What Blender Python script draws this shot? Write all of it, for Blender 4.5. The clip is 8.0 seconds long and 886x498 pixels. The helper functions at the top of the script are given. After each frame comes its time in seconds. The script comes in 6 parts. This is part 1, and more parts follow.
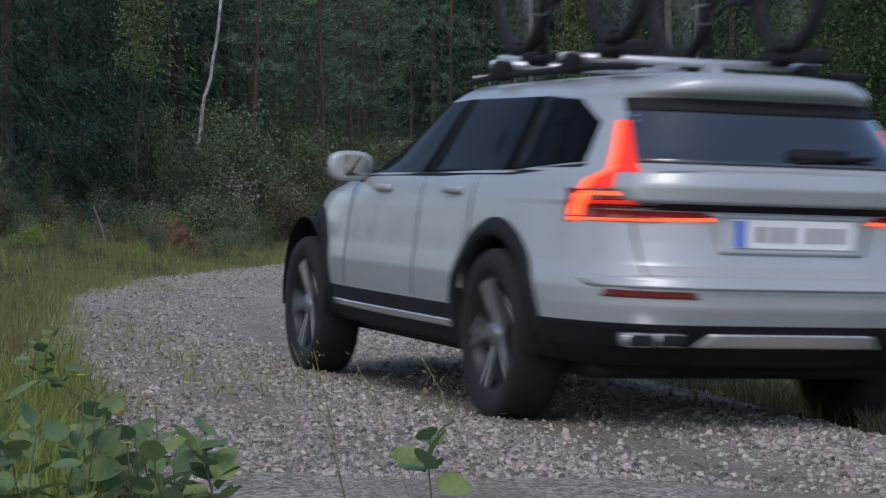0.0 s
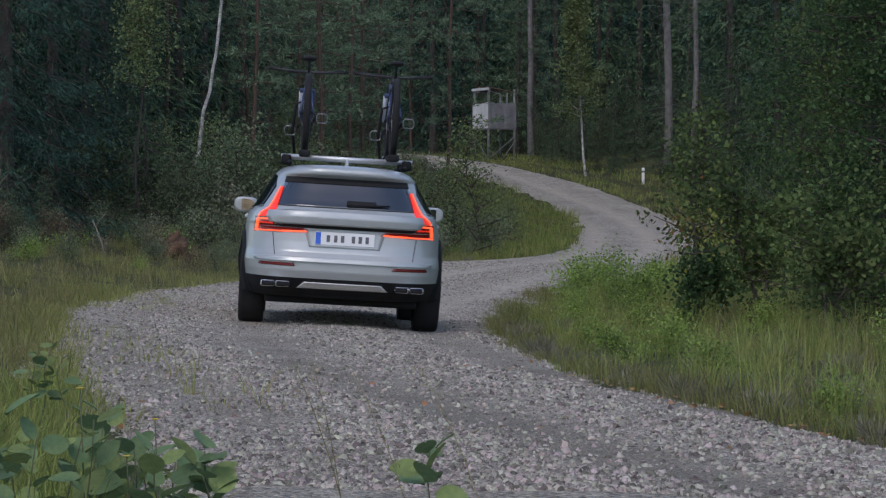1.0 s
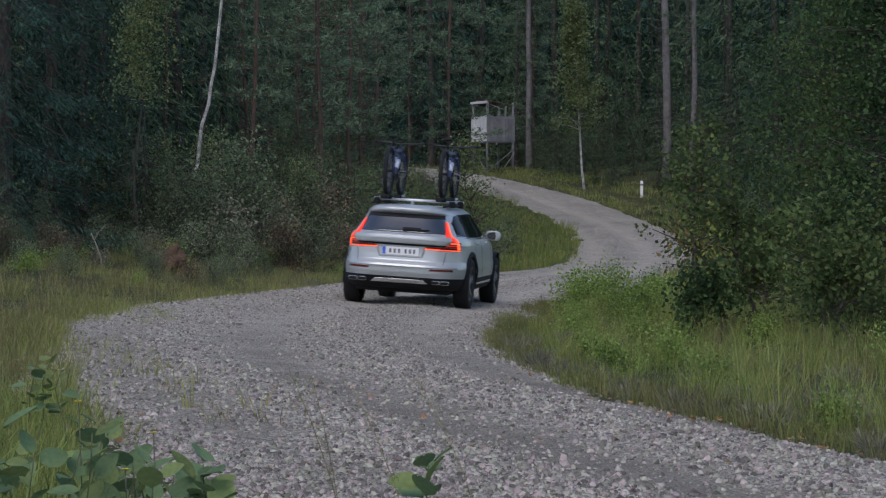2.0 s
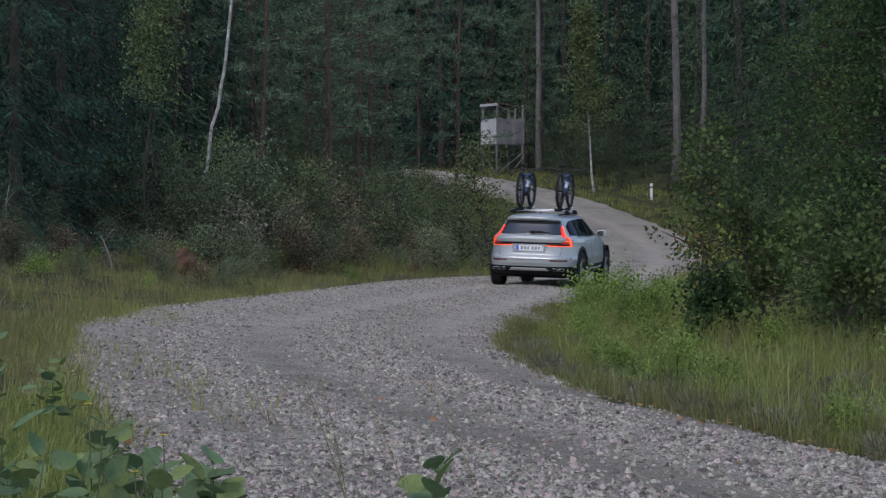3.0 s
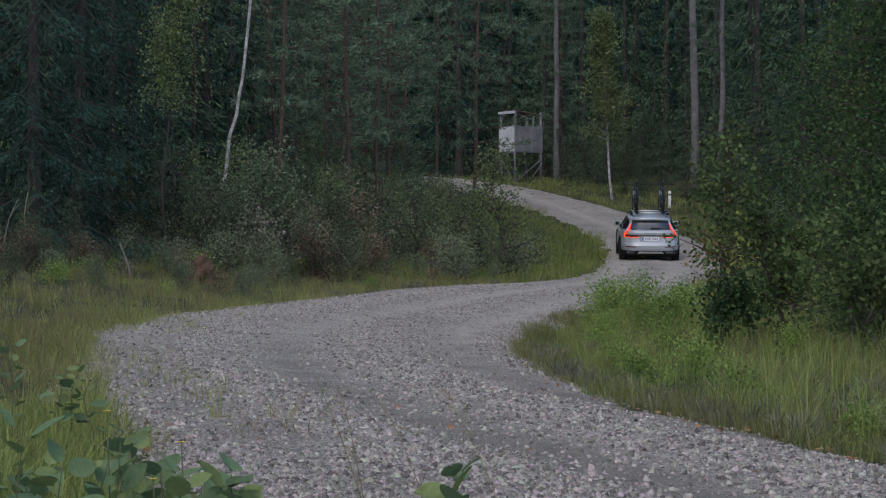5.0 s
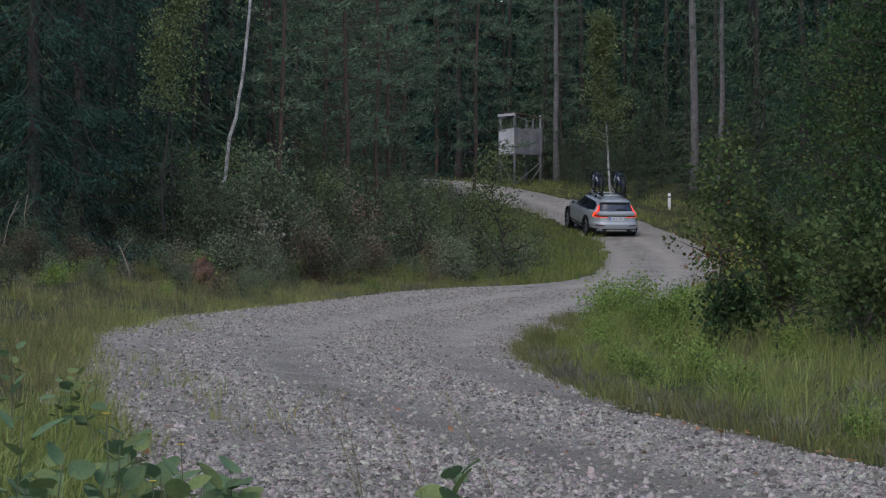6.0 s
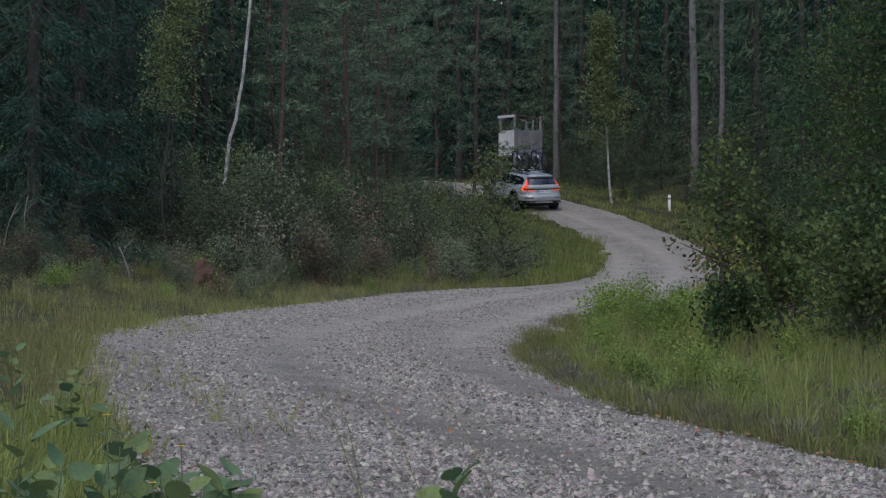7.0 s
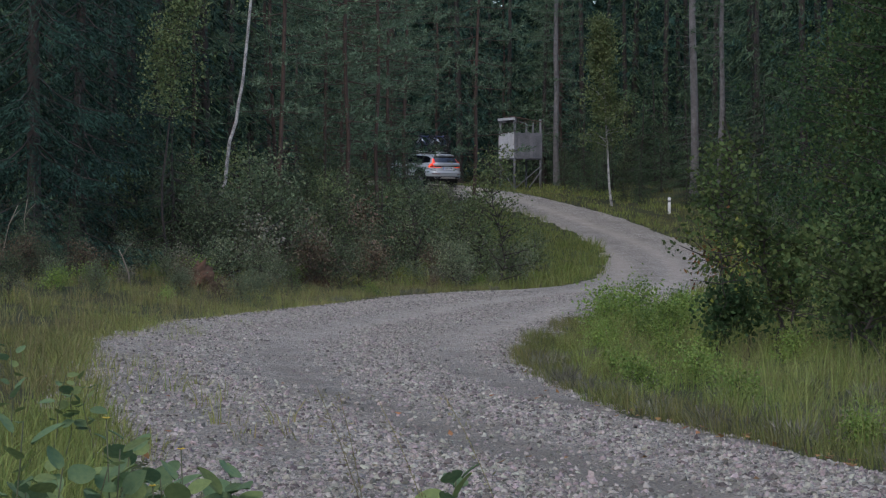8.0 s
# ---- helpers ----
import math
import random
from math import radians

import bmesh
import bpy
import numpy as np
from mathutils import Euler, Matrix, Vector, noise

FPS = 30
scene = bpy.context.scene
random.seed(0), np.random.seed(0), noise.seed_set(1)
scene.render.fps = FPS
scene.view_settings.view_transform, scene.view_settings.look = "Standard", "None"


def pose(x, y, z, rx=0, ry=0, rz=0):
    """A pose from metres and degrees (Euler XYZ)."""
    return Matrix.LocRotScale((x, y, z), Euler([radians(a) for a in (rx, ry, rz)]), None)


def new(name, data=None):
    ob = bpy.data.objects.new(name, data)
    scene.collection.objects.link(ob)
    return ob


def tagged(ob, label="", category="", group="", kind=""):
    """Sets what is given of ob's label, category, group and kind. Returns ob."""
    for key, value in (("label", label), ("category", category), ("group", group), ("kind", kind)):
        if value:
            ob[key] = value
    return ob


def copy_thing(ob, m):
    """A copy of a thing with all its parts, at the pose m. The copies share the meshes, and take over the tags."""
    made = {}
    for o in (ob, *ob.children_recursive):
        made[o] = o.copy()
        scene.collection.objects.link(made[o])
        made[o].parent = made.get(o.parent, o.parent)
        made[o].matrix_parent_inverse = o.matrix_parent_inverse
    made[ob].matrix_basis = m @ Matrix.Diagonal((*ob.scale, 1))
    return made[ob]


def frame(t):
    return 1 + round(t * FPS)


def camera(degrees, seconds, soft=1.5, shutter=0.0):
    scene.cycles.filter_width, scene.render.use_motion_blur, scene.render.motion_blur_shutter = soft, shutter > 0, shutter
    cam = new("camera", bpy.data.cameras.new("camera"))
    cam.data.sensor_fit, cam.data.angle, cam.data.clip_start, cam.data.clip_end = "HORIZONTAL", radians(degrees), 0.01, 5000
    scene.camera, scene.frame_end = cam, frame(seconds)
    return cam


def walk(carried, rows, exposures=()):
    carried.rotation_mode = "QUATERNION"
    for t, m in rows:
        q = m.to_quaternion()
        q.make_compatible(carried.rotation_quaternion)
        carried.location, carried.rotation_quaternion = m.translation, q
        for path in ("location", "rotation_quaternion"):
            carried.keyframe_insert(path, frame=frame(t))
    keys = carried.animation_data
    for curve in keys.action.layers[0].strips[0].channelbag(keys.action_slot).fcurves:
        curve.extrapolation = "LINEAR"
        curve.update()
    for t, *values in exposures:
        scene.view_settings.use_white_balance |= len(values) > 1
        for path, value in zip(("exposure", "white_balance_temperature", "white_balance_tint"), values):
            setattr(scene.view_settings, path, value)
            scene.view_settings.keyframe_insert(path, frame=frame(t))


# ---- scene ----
# A gravel forest road with a silver estate car driving off; the camera stands still and turns a little.
EYE = (0.0, 0.0, 1.0)
cam = camera(20.79, 8.0, soft=1.25, shutter=0.35)
TURNS = [  # seconds, tilt and turn in degrees
    (0.0, -1.468, -0.597), (0.3, -1.460, -0.597), (0.5, -1.390, -0.597), (0.7, -1.275, -0.590), (1.0, -1.160, -0.617),
    (1.5, -0.932, -0.657), (2.0, -0.850, -0.650), (2.8, -0.803, -0.505), (3.0, -0.791, -0.422), (3.5, -0.731, -0.201),
    (4.0, -0.691, 0.0), (4.5, -0.650, 0.010), (5.2, -0.600, 0.006), (6.0, -0.557, 0.0), (6.5, -0.534, 0.0),
    (7.0, -0.520, 0.0), (7.5, -0.503, 0.0), (8.0, -0.456, 0.0)]
walk(cam, [(t, pose(*EYE, 90 + tilt, 0, turn)) for t, tilt, turn in TURNS], exposures=[(0.0, 0.43, 6420, 15), (8.0, 0.43, 6420, 15)])

# ---- light: an overcast evening ----
world = bpy.data.worlds.new("overcast_sky")
scene.world = world
world.use_nodes = True
wn = world.node_tree.nodes
sky = wn.new("ShaderNodeTexSky")
sky.sky_type, sky.sun_disc = "NISHITA", False
sky.sun_elevation, sky.sun_rotation = radians(50), radians(200)
sky.dust_density, sky.ozone_density = 1.5, 1.5
world.node_tree.links.new(sky.outputs[0], wn["Background"].inputs[0])
wn["Background"].inputs[1].default_value = 0.142
sun_data = bpy.data.lights.new("sun", "SUN")
sun_data.energy, sun_data.angle, sun_data.color = 0.6, radians(25), (1.0, 0.98, 0.95)
sun = new("sun", sun_data)
sun.rotation_euler = (radians(40), 0, radians(-20))


# ---- materials ----
def material(name, color, rough=0.6, metal=0.0, vary=0.25, scale=6.0, bump=0.0, bump_scale=40.0, island=0.0, hue=0.0,
             emit=0.0, second=None, coat=0.0, spec=0.5, obj_random=0.0, transl=0.0):
    """A surface with colour variation at two scales, fine relief and, for loose pieces, variation piece by piece."""
    m = bpy.data.materials.new(name)
    m.use_nodes = True
    nt = m.node_tree
    b = nt.nodes["Principled BSDF"]
    b.inputs["Roughness"].default_value, b.inputs["Metallic"].default_value = rough, metal
    b.inputs["Coat Weight"].default_value = coat
    b.inputs["Specular IOR Level"].default_value = 0.10 if island and spec == 0.5 else spec
    tc = nt.nodes.new("ShaderNodeTexCoord")
    big = nt.nodes.new("ShaderNodeTexNoise")
    big.inputs["Scale"].default_value, big.inputs["Detail"].default_value = scale, 6
    nt.links.new(tc.outputs["Object"], big.inputs["Vector"])
    fine = nt.nodes.new("ShaderNodeTexNoise")
    fine.inputs["Scale"].default_value, fine.inputs["Detail"].default_value = scale * 9, 4
    nt.links.new(tc.outputs["Object"], fine.inputs["Vector"])
    add = nt.nodes.new("ShaderNodeMath")
    add.operation = "MULTIPLY_ADD"
    add.inputs[1].default_value = 0.5
    nt.links.new(fine.outputs[0], add.inputs[0])
    half = nt.nodes.new("ShaderNodeMath")
    half.operation = "MULTIPLY"
    half.inputs[1].default_value = 0.5
    nt.links.new(big.outputs[0], half.inputs[0])
    nt.links.new(half.outputs[0], add.inputs[2])
    ramp = nt.nodes.new("ShaderNodeValToRGB")
    other = second or tuple(c * (1 - vary) for c in color)
    ramp.color_ramp.elements[0].position, ramp.color_ramp.elements[1].position = 0.36, 0.64
    ramp.color_ramp.elements[0].color, ramp.color_ramp.elements[1].color = (*other, 1), (*color, 1)
    nt.links.new(add.outputs[0], ramp.inputs[0])
    out = ramp.outputs[0]
    if island or obj_random:
        hsv = nt.nodes.new("ShaderNodeHueSaturation")
        if island:
            rnd = nt.nodes.new("ShaderNodeNewGeometry").outputs["Random Per Island"]
        else:
            rnd = nt.nodes.new("ShaderNodeObjectInfo").outputs["Random"]
        amount = island or obj_random
        mr = nt.nodes.new("ShaderNodeMapRange")
        mr.inputs["To Min"].default_value, mr.inputs["To Max"].default_value = 1 - amount, 1 + amount
        nt.links.new(rnd, mr.inputs["Value"])
        gain = mr.outputs[0]
        if island:
            mo = nt.nodes.new("ShaderNodeMapRange")
            mo.inputs["To Min"].default_value, mo.inputs["To Max"].default_value = 0.75, 1.25
            nt.links.new(nt.nodes.new("ShaderNodeObjectInfo").outputs["Random"], mo.inputs["Value"])
            mu = nt.nodes.new("ShaderNodeMath")
            mu.operation = "MULTIPLY"
            nt.links.new(gain, mu.inputs[0])
            nt.links.new(mo.outputs[0], mu.inputs[1])
            gain = mu.outputs[0]
        nt.links.new(gain, hsv.inputs["Value"])
        if hue:
            mh = nt.nodes.new("ShaderNodeMapRange")
            mh.inputs["To Min"].default_value, mh.inputs["To Max"].default_value = 0.5 - hue, 0.5 + hue
            wn2 = nt.nodes.new("ShaderNodeTexWhiteNoise")
            wn2.noise_dimensions = "1D"
            nt.links.new(rnd, wn2.inputs["W"])
            nt.links.new(wn2.outputs["Value"], mh.inputs["Value"])
            nt.links.new(mh.outputs[0], hsv.inputs["Hue"])
        nt.links.new(out, hsv.inputs["Color"])
        out = hsv.outputs[0]
    nt.links.new(out, b.inputs["Base Color"])
    if emit:
        nt.links.new(out, b.inputs["Emission Color"])
        b.inputs["Emission Strength"].default_value = emit
    if bump:
        bn = nt.nodes.new("ShaderNodeTexNoise")
        bn.inputs["Scale"].default_value, bn.inputs["Detail"].default_value = bump_scale, 5
        nt.links.new(tc.outputs["Object"], bn.inputs["Vector"])
        bp = nt.nodes.new("ShaderNodeBump")
        bp.inputs["Strength"].default_value, bp.inputs["Distance"].default_value = bump, 0.02
        nt.links.new(bn.outputs[0], bp.inputs["Height"])
        nt.links.new(bp.outputs[0], b.inputs["Normal"])
    if transl:
        tr = nt.nodes.new("ShaderNodeBsdfTranslucent")
        nt.links.new(out, tr.inputs["Color"])
        mix = nt.nodes.new("ShaderNodeMixShader")
        mix.inputs[0].default_value = transl
        nt.links.new(b.outputs[0], mix.inputs[1])
        nt.links.new(tr.outputs[0], mix.inputs[2])
        nt.links.new(mix.outputs[0], nt.nodes["Material Output"].inputs["Surface"])
    return m


M_SOIL = material("forest_soil", (0.062, 0.074, 0.030), 0.95, scale=0.9, second=(0.05, 0.046, 0.026), bump=0.8, bump_scale=6, spec=0.1)


def gravel_material():
    """Crushed stone: small cells of grey, blue grey and reddish stone over packed brownish fines."""
    m = bpy.data.materials.new("gravel_bed")
    m.use_nodes = True
    nt = m.node_tree
    b = nt.nodes["Principled BSDF"]
    b.inputs["Roughness"].default_value = 0.9
    b.inputs["Specular IOR Level"].default_value = 0.3
    tc = nt.nodes.new("ShaderNodeTexCoord")
    cells = nt.nodes.new("ShaderNodeTexVoronoi")
    cells.inputs["Scale"].default_value, cells.inputs["Randomness"].default_value = 52, 1.0
    nt.links.new(tc.outputs["Object"], cells.inputs["Vector"])
    sep = nt.nodes.new("ShaderNodeSeparateColor")
    nt.links.new(cells.outputs["Color"], sep.inputs[0])
    ramp = nt.nodes.new("ShaderNodeValToRGB")
    e = ramp.color_ramp.elements
    e[0].position, e[0].color = 0.0, (0.085, 0.078, 0.066, 1)
    e[1].position, e[1].color = 1.0, (0.64, 0.585, 0.48, 1)
    for at, c in ((0.3, (0.285, 0.258, 0.212, 1)), (0.55, (0.375, 0.33, 0.265, 1)), (0.75, (0.41, 0.375, 0.31, 1))):
        k = e.new(at)
        k.color = c
    nt.links.new(sep.outputs[0], ramp.inputs[0])
    patch = nt.nodes.new("ShaderNodeTexNoise")
    patch.inputs["Scale"].default_value, patch.inputs["Detail"].default_value = 0.9, 7
    nt.links.new(tc.outputs["Object"], patch.inputs["Vector"])
    pr = nt.nodes.new("ShaderNodeMapRange")
    pr.inputs["From Min"].default_value, pr.inputs["From Max"].default_value = 0.42, 0.66
    nt.links.new(patch.outputs[0], pr.inputs["Value"])
    mix = nt.nodes.new("ShaderNodeMix")
    mix.data_type = "RGBA"
    wear = nt.nodes.new("ShaderNodeAttribute")
    wear.attribute_name = "wear"
    both = nt.nodes.new("ShaderNodeMath")
    both.operation, both.use_clamp = "MULTIPLY_ADD", True
    both.inputs[1].default_value = 0.45
    nt.links.new(pr.outputs[0], both.inputs[0])
    nt.links.new(wear.outputs["Fac"], both.inputs[2])
    nt.links.new(both.outputs[0], mix.inputs["Factor"])
    nt.links.new(ramp.outputs[0], mix.inputs[6])
    mix.inputs[7].default_value = (0.225, 0.198, 0.152, 1)
    packed = nt.nodes.new("ShaderNodeAttribute")
    packed.attribute_name = "packed"
    pale = nt.nodes.new("ShaderNodeMix")
    pale.data_type = "RGBA"
    nt.links.new(packed.outputs["Fac"], pale.inputs["Factor"])
    nt.links.new(mix.outputs[2], pale.inputs[6])
    pale.inputs[7].default_value = (0.47, 0.415, 0.335, 1)
    streak = nt.nodes.new("ShaderNodeTexNoise")
    streak.inputs["Scale"].default_value, streak.inputs["Detail"].default_value, streak.inputs["Roughness"].default_value = 3.0, 9, 0.75
    nt.links.new(tc.outputs["Object"], streak.inputs["Vector"])
    sr = nt.nodes.new("ShaderNodeMapRange")
    sr.inputs["From Min"].default_value, sr.inputs["From Max"].default_value = 0.3, 0.7
    sr.inputs["To Min"].default_value, sr.inputs["To Max"].default_value = 0.85, 1.35
    nt.links.new(streak.outputs[0], sr.inputs["Value"])
    tone = nt.nodes.new("ShaderNodeHueSaturation")
    nt.links.new(sr.outputs[0], tone.inputs["Value"])
    nt.links.new(pale.outputs[2], tone.inputs["Color"])
    nt.links.new(tone.outputs[0], b.inputs["Base Color"])
    bp = nt.nodes.new("ShaderNodeBump")
    bp.inputs["Strength"].default_value, bp.inputs["Distance"].default_value = 1.0, 0.028
    bp.invert = True
    nt.links.new(cells.outputs["Distance"], bp.inputs["Height"])
    nt.links.new(bp.outputs[0], b.inputs["Normal"])
    return m


M_GRAVEL = gravel_material()
M_STONE = material("gravel_stone", (0.405, 0.365, 0.31), 0.9, scale=9, vary=0.35, island=0.66, hue=0.075, spec=0.2)
M_STONE_P = material("gravel_stone_loose", (0.36, 0.31, 0.26), 0.9, scale=9, vary=0.35, obj_random=0.6, hue=0.05, spec=0.2)
M_GRASS = material("grass_blade", (0.185, 0.255, 0.06), 0.6, scale=0.6, second=(0.235, 0.235, 0.085), island=0.4, hue=0.02, transl=0.28)
M_GRASS_BANK = material("bank_grass_blade", (0.19, 0.235, 0.065), 0.65, scale=0.5, second=(0.24, 0.205, 0.09), island=0.4, hue=0.025, transl=0.22)
M_GRASS_DRY = material("dry_grass", (0.30, 0.245, 0.125), 0.7, scale=0.6, second=(0.17, 0.17, 0.07), island=0.35, hue=0.015, transl=0.2)
M_WILLOW = material("willow_leaf", (0.21, 0.245, 0.145), 0.6, scale=0.7, second=(0.13, 0.16, 0.085), island=0.45, hue=0.03, transl=0.25)
M_FERN = material("fresh_leaf", (0.25, 0.34, 0.085), 0.5, scale=1.5, second=(0.17, 0.25, 0.06), island=0.35, hue=0.02, transl=0.3)
M_BROWN = material("brown_twigs", (0.17, 0.125, 0.085), 0.8, scale=1.5, second=(0.10, 0.08, 0.05), island=0.5, hue=0.03)
M_HEATHER = material("heather", (0.21, 0.175, 0.165), 0.8, scale=2, second=(0.135, 0.155, 0.075), island=0.4, hue=0.03)
M_SPRUCE = material("spruce_needles", (0.038, 0.080, 0.054), 0.65, scale=0.7, second=(0.018, 0.042, 0.033), island=0.5, hue=0.015)
M_SPRUCE_L = material("spruce_needles_light", (0.09, 0.135, 0.066), 0.65, scale=0.7, second=(0.052, 0.085, 0.048), island=0.45, hue=0.02)
M_PINE = material("pine_needles", (0.128, 0.190, 0.115), 0.65, scale=0.5, second=(0.080, 0.115, 0.072), island=0.4, hue=0.025)
M_LEAF = material("birch_leaf", (0.205, 0.245, 0.105), 0.55, scale=0.9, second=(0.125, 0.165, 0.07), island=0.45, hue=0.025, transl=0.35)
M_ALDER = material("alder_leaf", (0.095, 0.155, 0.058), 0.75, scale=0.8, second=(0.055, 0.105, 0.048), island=0.35, hue=0.02, transl=0.4)
M_SHRUB = material("shrub_leaf", (0.155, 0.20, 0.105), 0.6, scale=0.5, second=(0.10, 0.125, 0.07), island=0.5, hue=0.03, transl=0.3)
M_RUST = material("rusty_leaf", (0.26, 0.115, 0.045), 0.6, scale=2, second=(0.13, 0.08, 0.035), island=0.4, hue=0.03, transl=0.2)
M_FALLEN = material("fallen_leaf", (0.36, 0.20, 0.085), 0.7, scale=3, second=(0.22, 0.11, 0.05), island=0.4, hue=0.02)
M_YELLOW = material("yellow_leaf", (0.23, 0.24, 0.05), 0.6, scale=2, second=(0.11, 0.15, 0.04), island=0.3, hue=0.02, transl=0.2)
M_BARK = material("grey_bark", (0.20, 0.19, 0.185), 0.9, scale=5, second=(0.09, 0.08, 0.07), bump=0.9, bump_scale=25)
M_BARK_D = material("dark_bark", (0.075, 0.06, 0.05), 0.9, scale=5, second=(0.04, 0.034, 0.03), bump=0.9, bump_scale=25)
M_PBARK = material("pine_bark", (0.105, 0.064, 0.046), 0.9, scale=4, second=(0.055, 0.042, 0.035), bump=0.9, bump_scale=22)
M_BIRCH = material("birch_bark", (0.58, 0.56, 0.52), 0.8, scale=5.0, second=(0.10, 0.09, 0.085), bump=0.4, bump_scale=30)
M_SEEDLEAF = material("sapling_leaf", (0.16, 0.235, 0.105), 0.6, scale=9, second=(0.105, 0.18, 0.09), bump=0.3, bump_scale=60, island=0.3, hue=0.015, transl=0.3)
M_TWIG = material("dry_twig", (0.30, 0.25, 0.19), 0.85, scale=8, vary=0.4)
M_ALDER_L = material("bright_alder_leaf", (0.135, 0.175, 0.058), 0.7, scale=0.9, second=(0.08, 0.125, 0.048), island=0.35, hue=0.02, transl=0.4)
M_SEEDLEAF_L = material("sapling_leaf_light", (0.21, 0.28, 0.10), 0.6, scale=9, second=(0.14, 0.20, 0.08), bump=0.3, bump_scale=60, island=0.3, hue=0.02, transl=0.3)
M_STEM = material("green_stem", (0.10, 0.11, 0.05), 0.7, scale=20, vary=0.4)
M_PETAL = material("yellow_petal", (0.75, 0.52, 0.05), 0.6, scale=30, vary=0.15)
M_PLANK = material("weathered_plank", (0.215, 0.21, 0.21), 0.85, scale=3, second=(0.12, 0.12, 0.125), bump=0.4, bump_scale=30, obj_random=0.12)
M_ROTTEN = material("rotten_board", (0.15, 0.095, 0.07), 0.9, scale=4, second=(0.07, 0.055, 0.045), bump=0.5, bump_scale=30, obj_random=0.2)
# paler copy of the plank, with the light on the tower's left side painted in
M_PLANK_LIT = material("lit_plank", (0.62, 0.62, 0.61), 0.85, scale=3, second=(0.42, 0.41, 0.40), bump=0.4, bump_scale=30, obj_random=0.1)
M_POST = material("white_post", (0.78, 0.78, 0.76), 0.6, scale=8, vary=0.15)
M_EARTH = material("red_earth", (0.13, 0.062, 0.034), 0.95, scale=5, second=(0.06, 0.045, 0.03), bump=0.8, bump_scale=15)
M_PAINT = material("silver_paint", (0.415, 0.442, 0.444), 0.34, 0.25, vary=0.04, scale=1.5, coat=0.35)
M_PLASTIC = material("black_plastic", (0.013, 0.014, 0.016), 0.75, vary=0.25, scale=8, bump=0.1, bump_scale=300, spec=0.25)
M_GLASS = material("dark_glass", (0.004, 0.005, 0.006), 0.05, vary=0.1, scale=2, spec=0.2)
M_GLASS.node_tree.nodes["Principled BSDF"].inputs["IOR"].default_value = 1.15
M_GLASS_R = material("tinted_rear_glass", (0.012, 0.015, 0.018), 0.05, vary=0.1, scale=2, spec=1.0, coat=1.0)
M_TYRE = material("tyre_rubber", (0.014, 0.014, 0.015), 0.9, vary=0.4, scale=12)
M_RIM = material("alloy_rim", (0.30, 0.30, 0.31), 0.35, 0.8, vary=0.2, scale=10)
M_RIM_D = material("dark_rim", (0.03, 0.03, 0.032), 0.45, 0.5, vary=0.2, scale=10)
M_CHROME = material("satin_metal", (0.66, 0.66, 0.66), 0.25, 0.9, vary=0.08, scale=6)
M_MIRROR = material("mirror_glass", (0.24, 0.25, 0.27), 0.03, 1.0, vary=0.05, scale=4)
M_ALU = material("brushed_aluminium", (0.72, 0.72, 0.72), 0.38, 0.7, vary=0.1, scale=10)
M_LAMP = material("red_lamp_glow", (0.90, 0.03, 0.012), 0.3, emit=0.42, vary=0.15, scale=20)
M_LAMP_B = material("red_lamp_bright", (1.0, 0.10, 0.03), 0.3, emit=1.15, vary=0.1, scale=20)
M_LENS = material("red_lens", (0.22, 0.012, 0.012), 0.12, vary=0.3, scale=20, coat=0.5)
M_REFL = material("dim_reflector", (0.16, 0.022, 0.022), 0.25, vary=0.3, scale=25)
M_PLATE = material("number_plate", (0.80, 0.81, 0.82), 0.4, vary=0.05, scale=10)
M_BLUE = material("plate_blue", (0.04, 0.14, 0.62), 0.4, vary=0.1, scale=10)
M_INK = material("plate_ink", (0.13, 0.13, 0.15), 0.5, vary=0.1, scale=10)
M_FRAME = material("bike_frame_paint", (0.035, 0.05, 0.12), 0.35, 0.2, vary=0.2, scale=6, coat=0.4)
M_DECAL = material("bike_decal", (0.60, 0.64, 0.72), 0.4, vary=0.2, scale=6)


# ---- mesh helpers ----
def mesh_np(name, verts, polys, mat, smooth=False):
    """A mesh from arrays: verts n x 3, polys a list of m x k arrays of indices."""
    me = bpy.data.meshes.new(name)
    verts = np.asarray(verts, dtype=np.float32)
    polys = [np.asarray(p, dtype=np.int32) for p in polys if len(p)]
    me.vertices.add(len(verts))
    me.vertices.foreach_set("co", verts.ravel())
    loops = np.concatenate([p.ravel() for p in polys])
    sizes = np.concatenate([np.full(len(p), p.shape[1], dtype=np.int32) for p in polys])
    starts = np.concatenate([[0], np.cumsum(sizes)[:-1]]).astype(np.int32)
    me.loops.add(len(loops))
    me.loops.foreach_set("vertex_index", loops)
    me.polygons.add(len(sizes))
    me.polygons.foreach_set("loop_start", starts)
    if smooth:
        me.polygons.foreach_set("use_smooth", np.ones(len(sizes), dtype=bool))
    me.update(calc_edges=True)
    me.validate()
    me.materials.append(mat)
    return me


def part(name, shape, mat, parent=None, label="", smooth=True, m=None):
    """Links a bmesh or a mesh as one object under a thing or part."""
    if isinstance(shape, bmesh.types.BMesh):
        me = bpy.data.meshes.new(name)
        bmesh.ops.recalc_face_normals(shape, faces=shape.faces[:])
        shape.to_mesh(me)
        shape.free()
        me.materials.append(mat)
        if smooth:
            for p in me.polygons:
                p.use_smooth = True
    else:
        me = shape
    ob = new(name, me)
    if parent is not None:
        ob.parent = parent
    if m is not None:
        ob.matrix_basis = m
    if label:
        tagged(ob, label)
    return ob


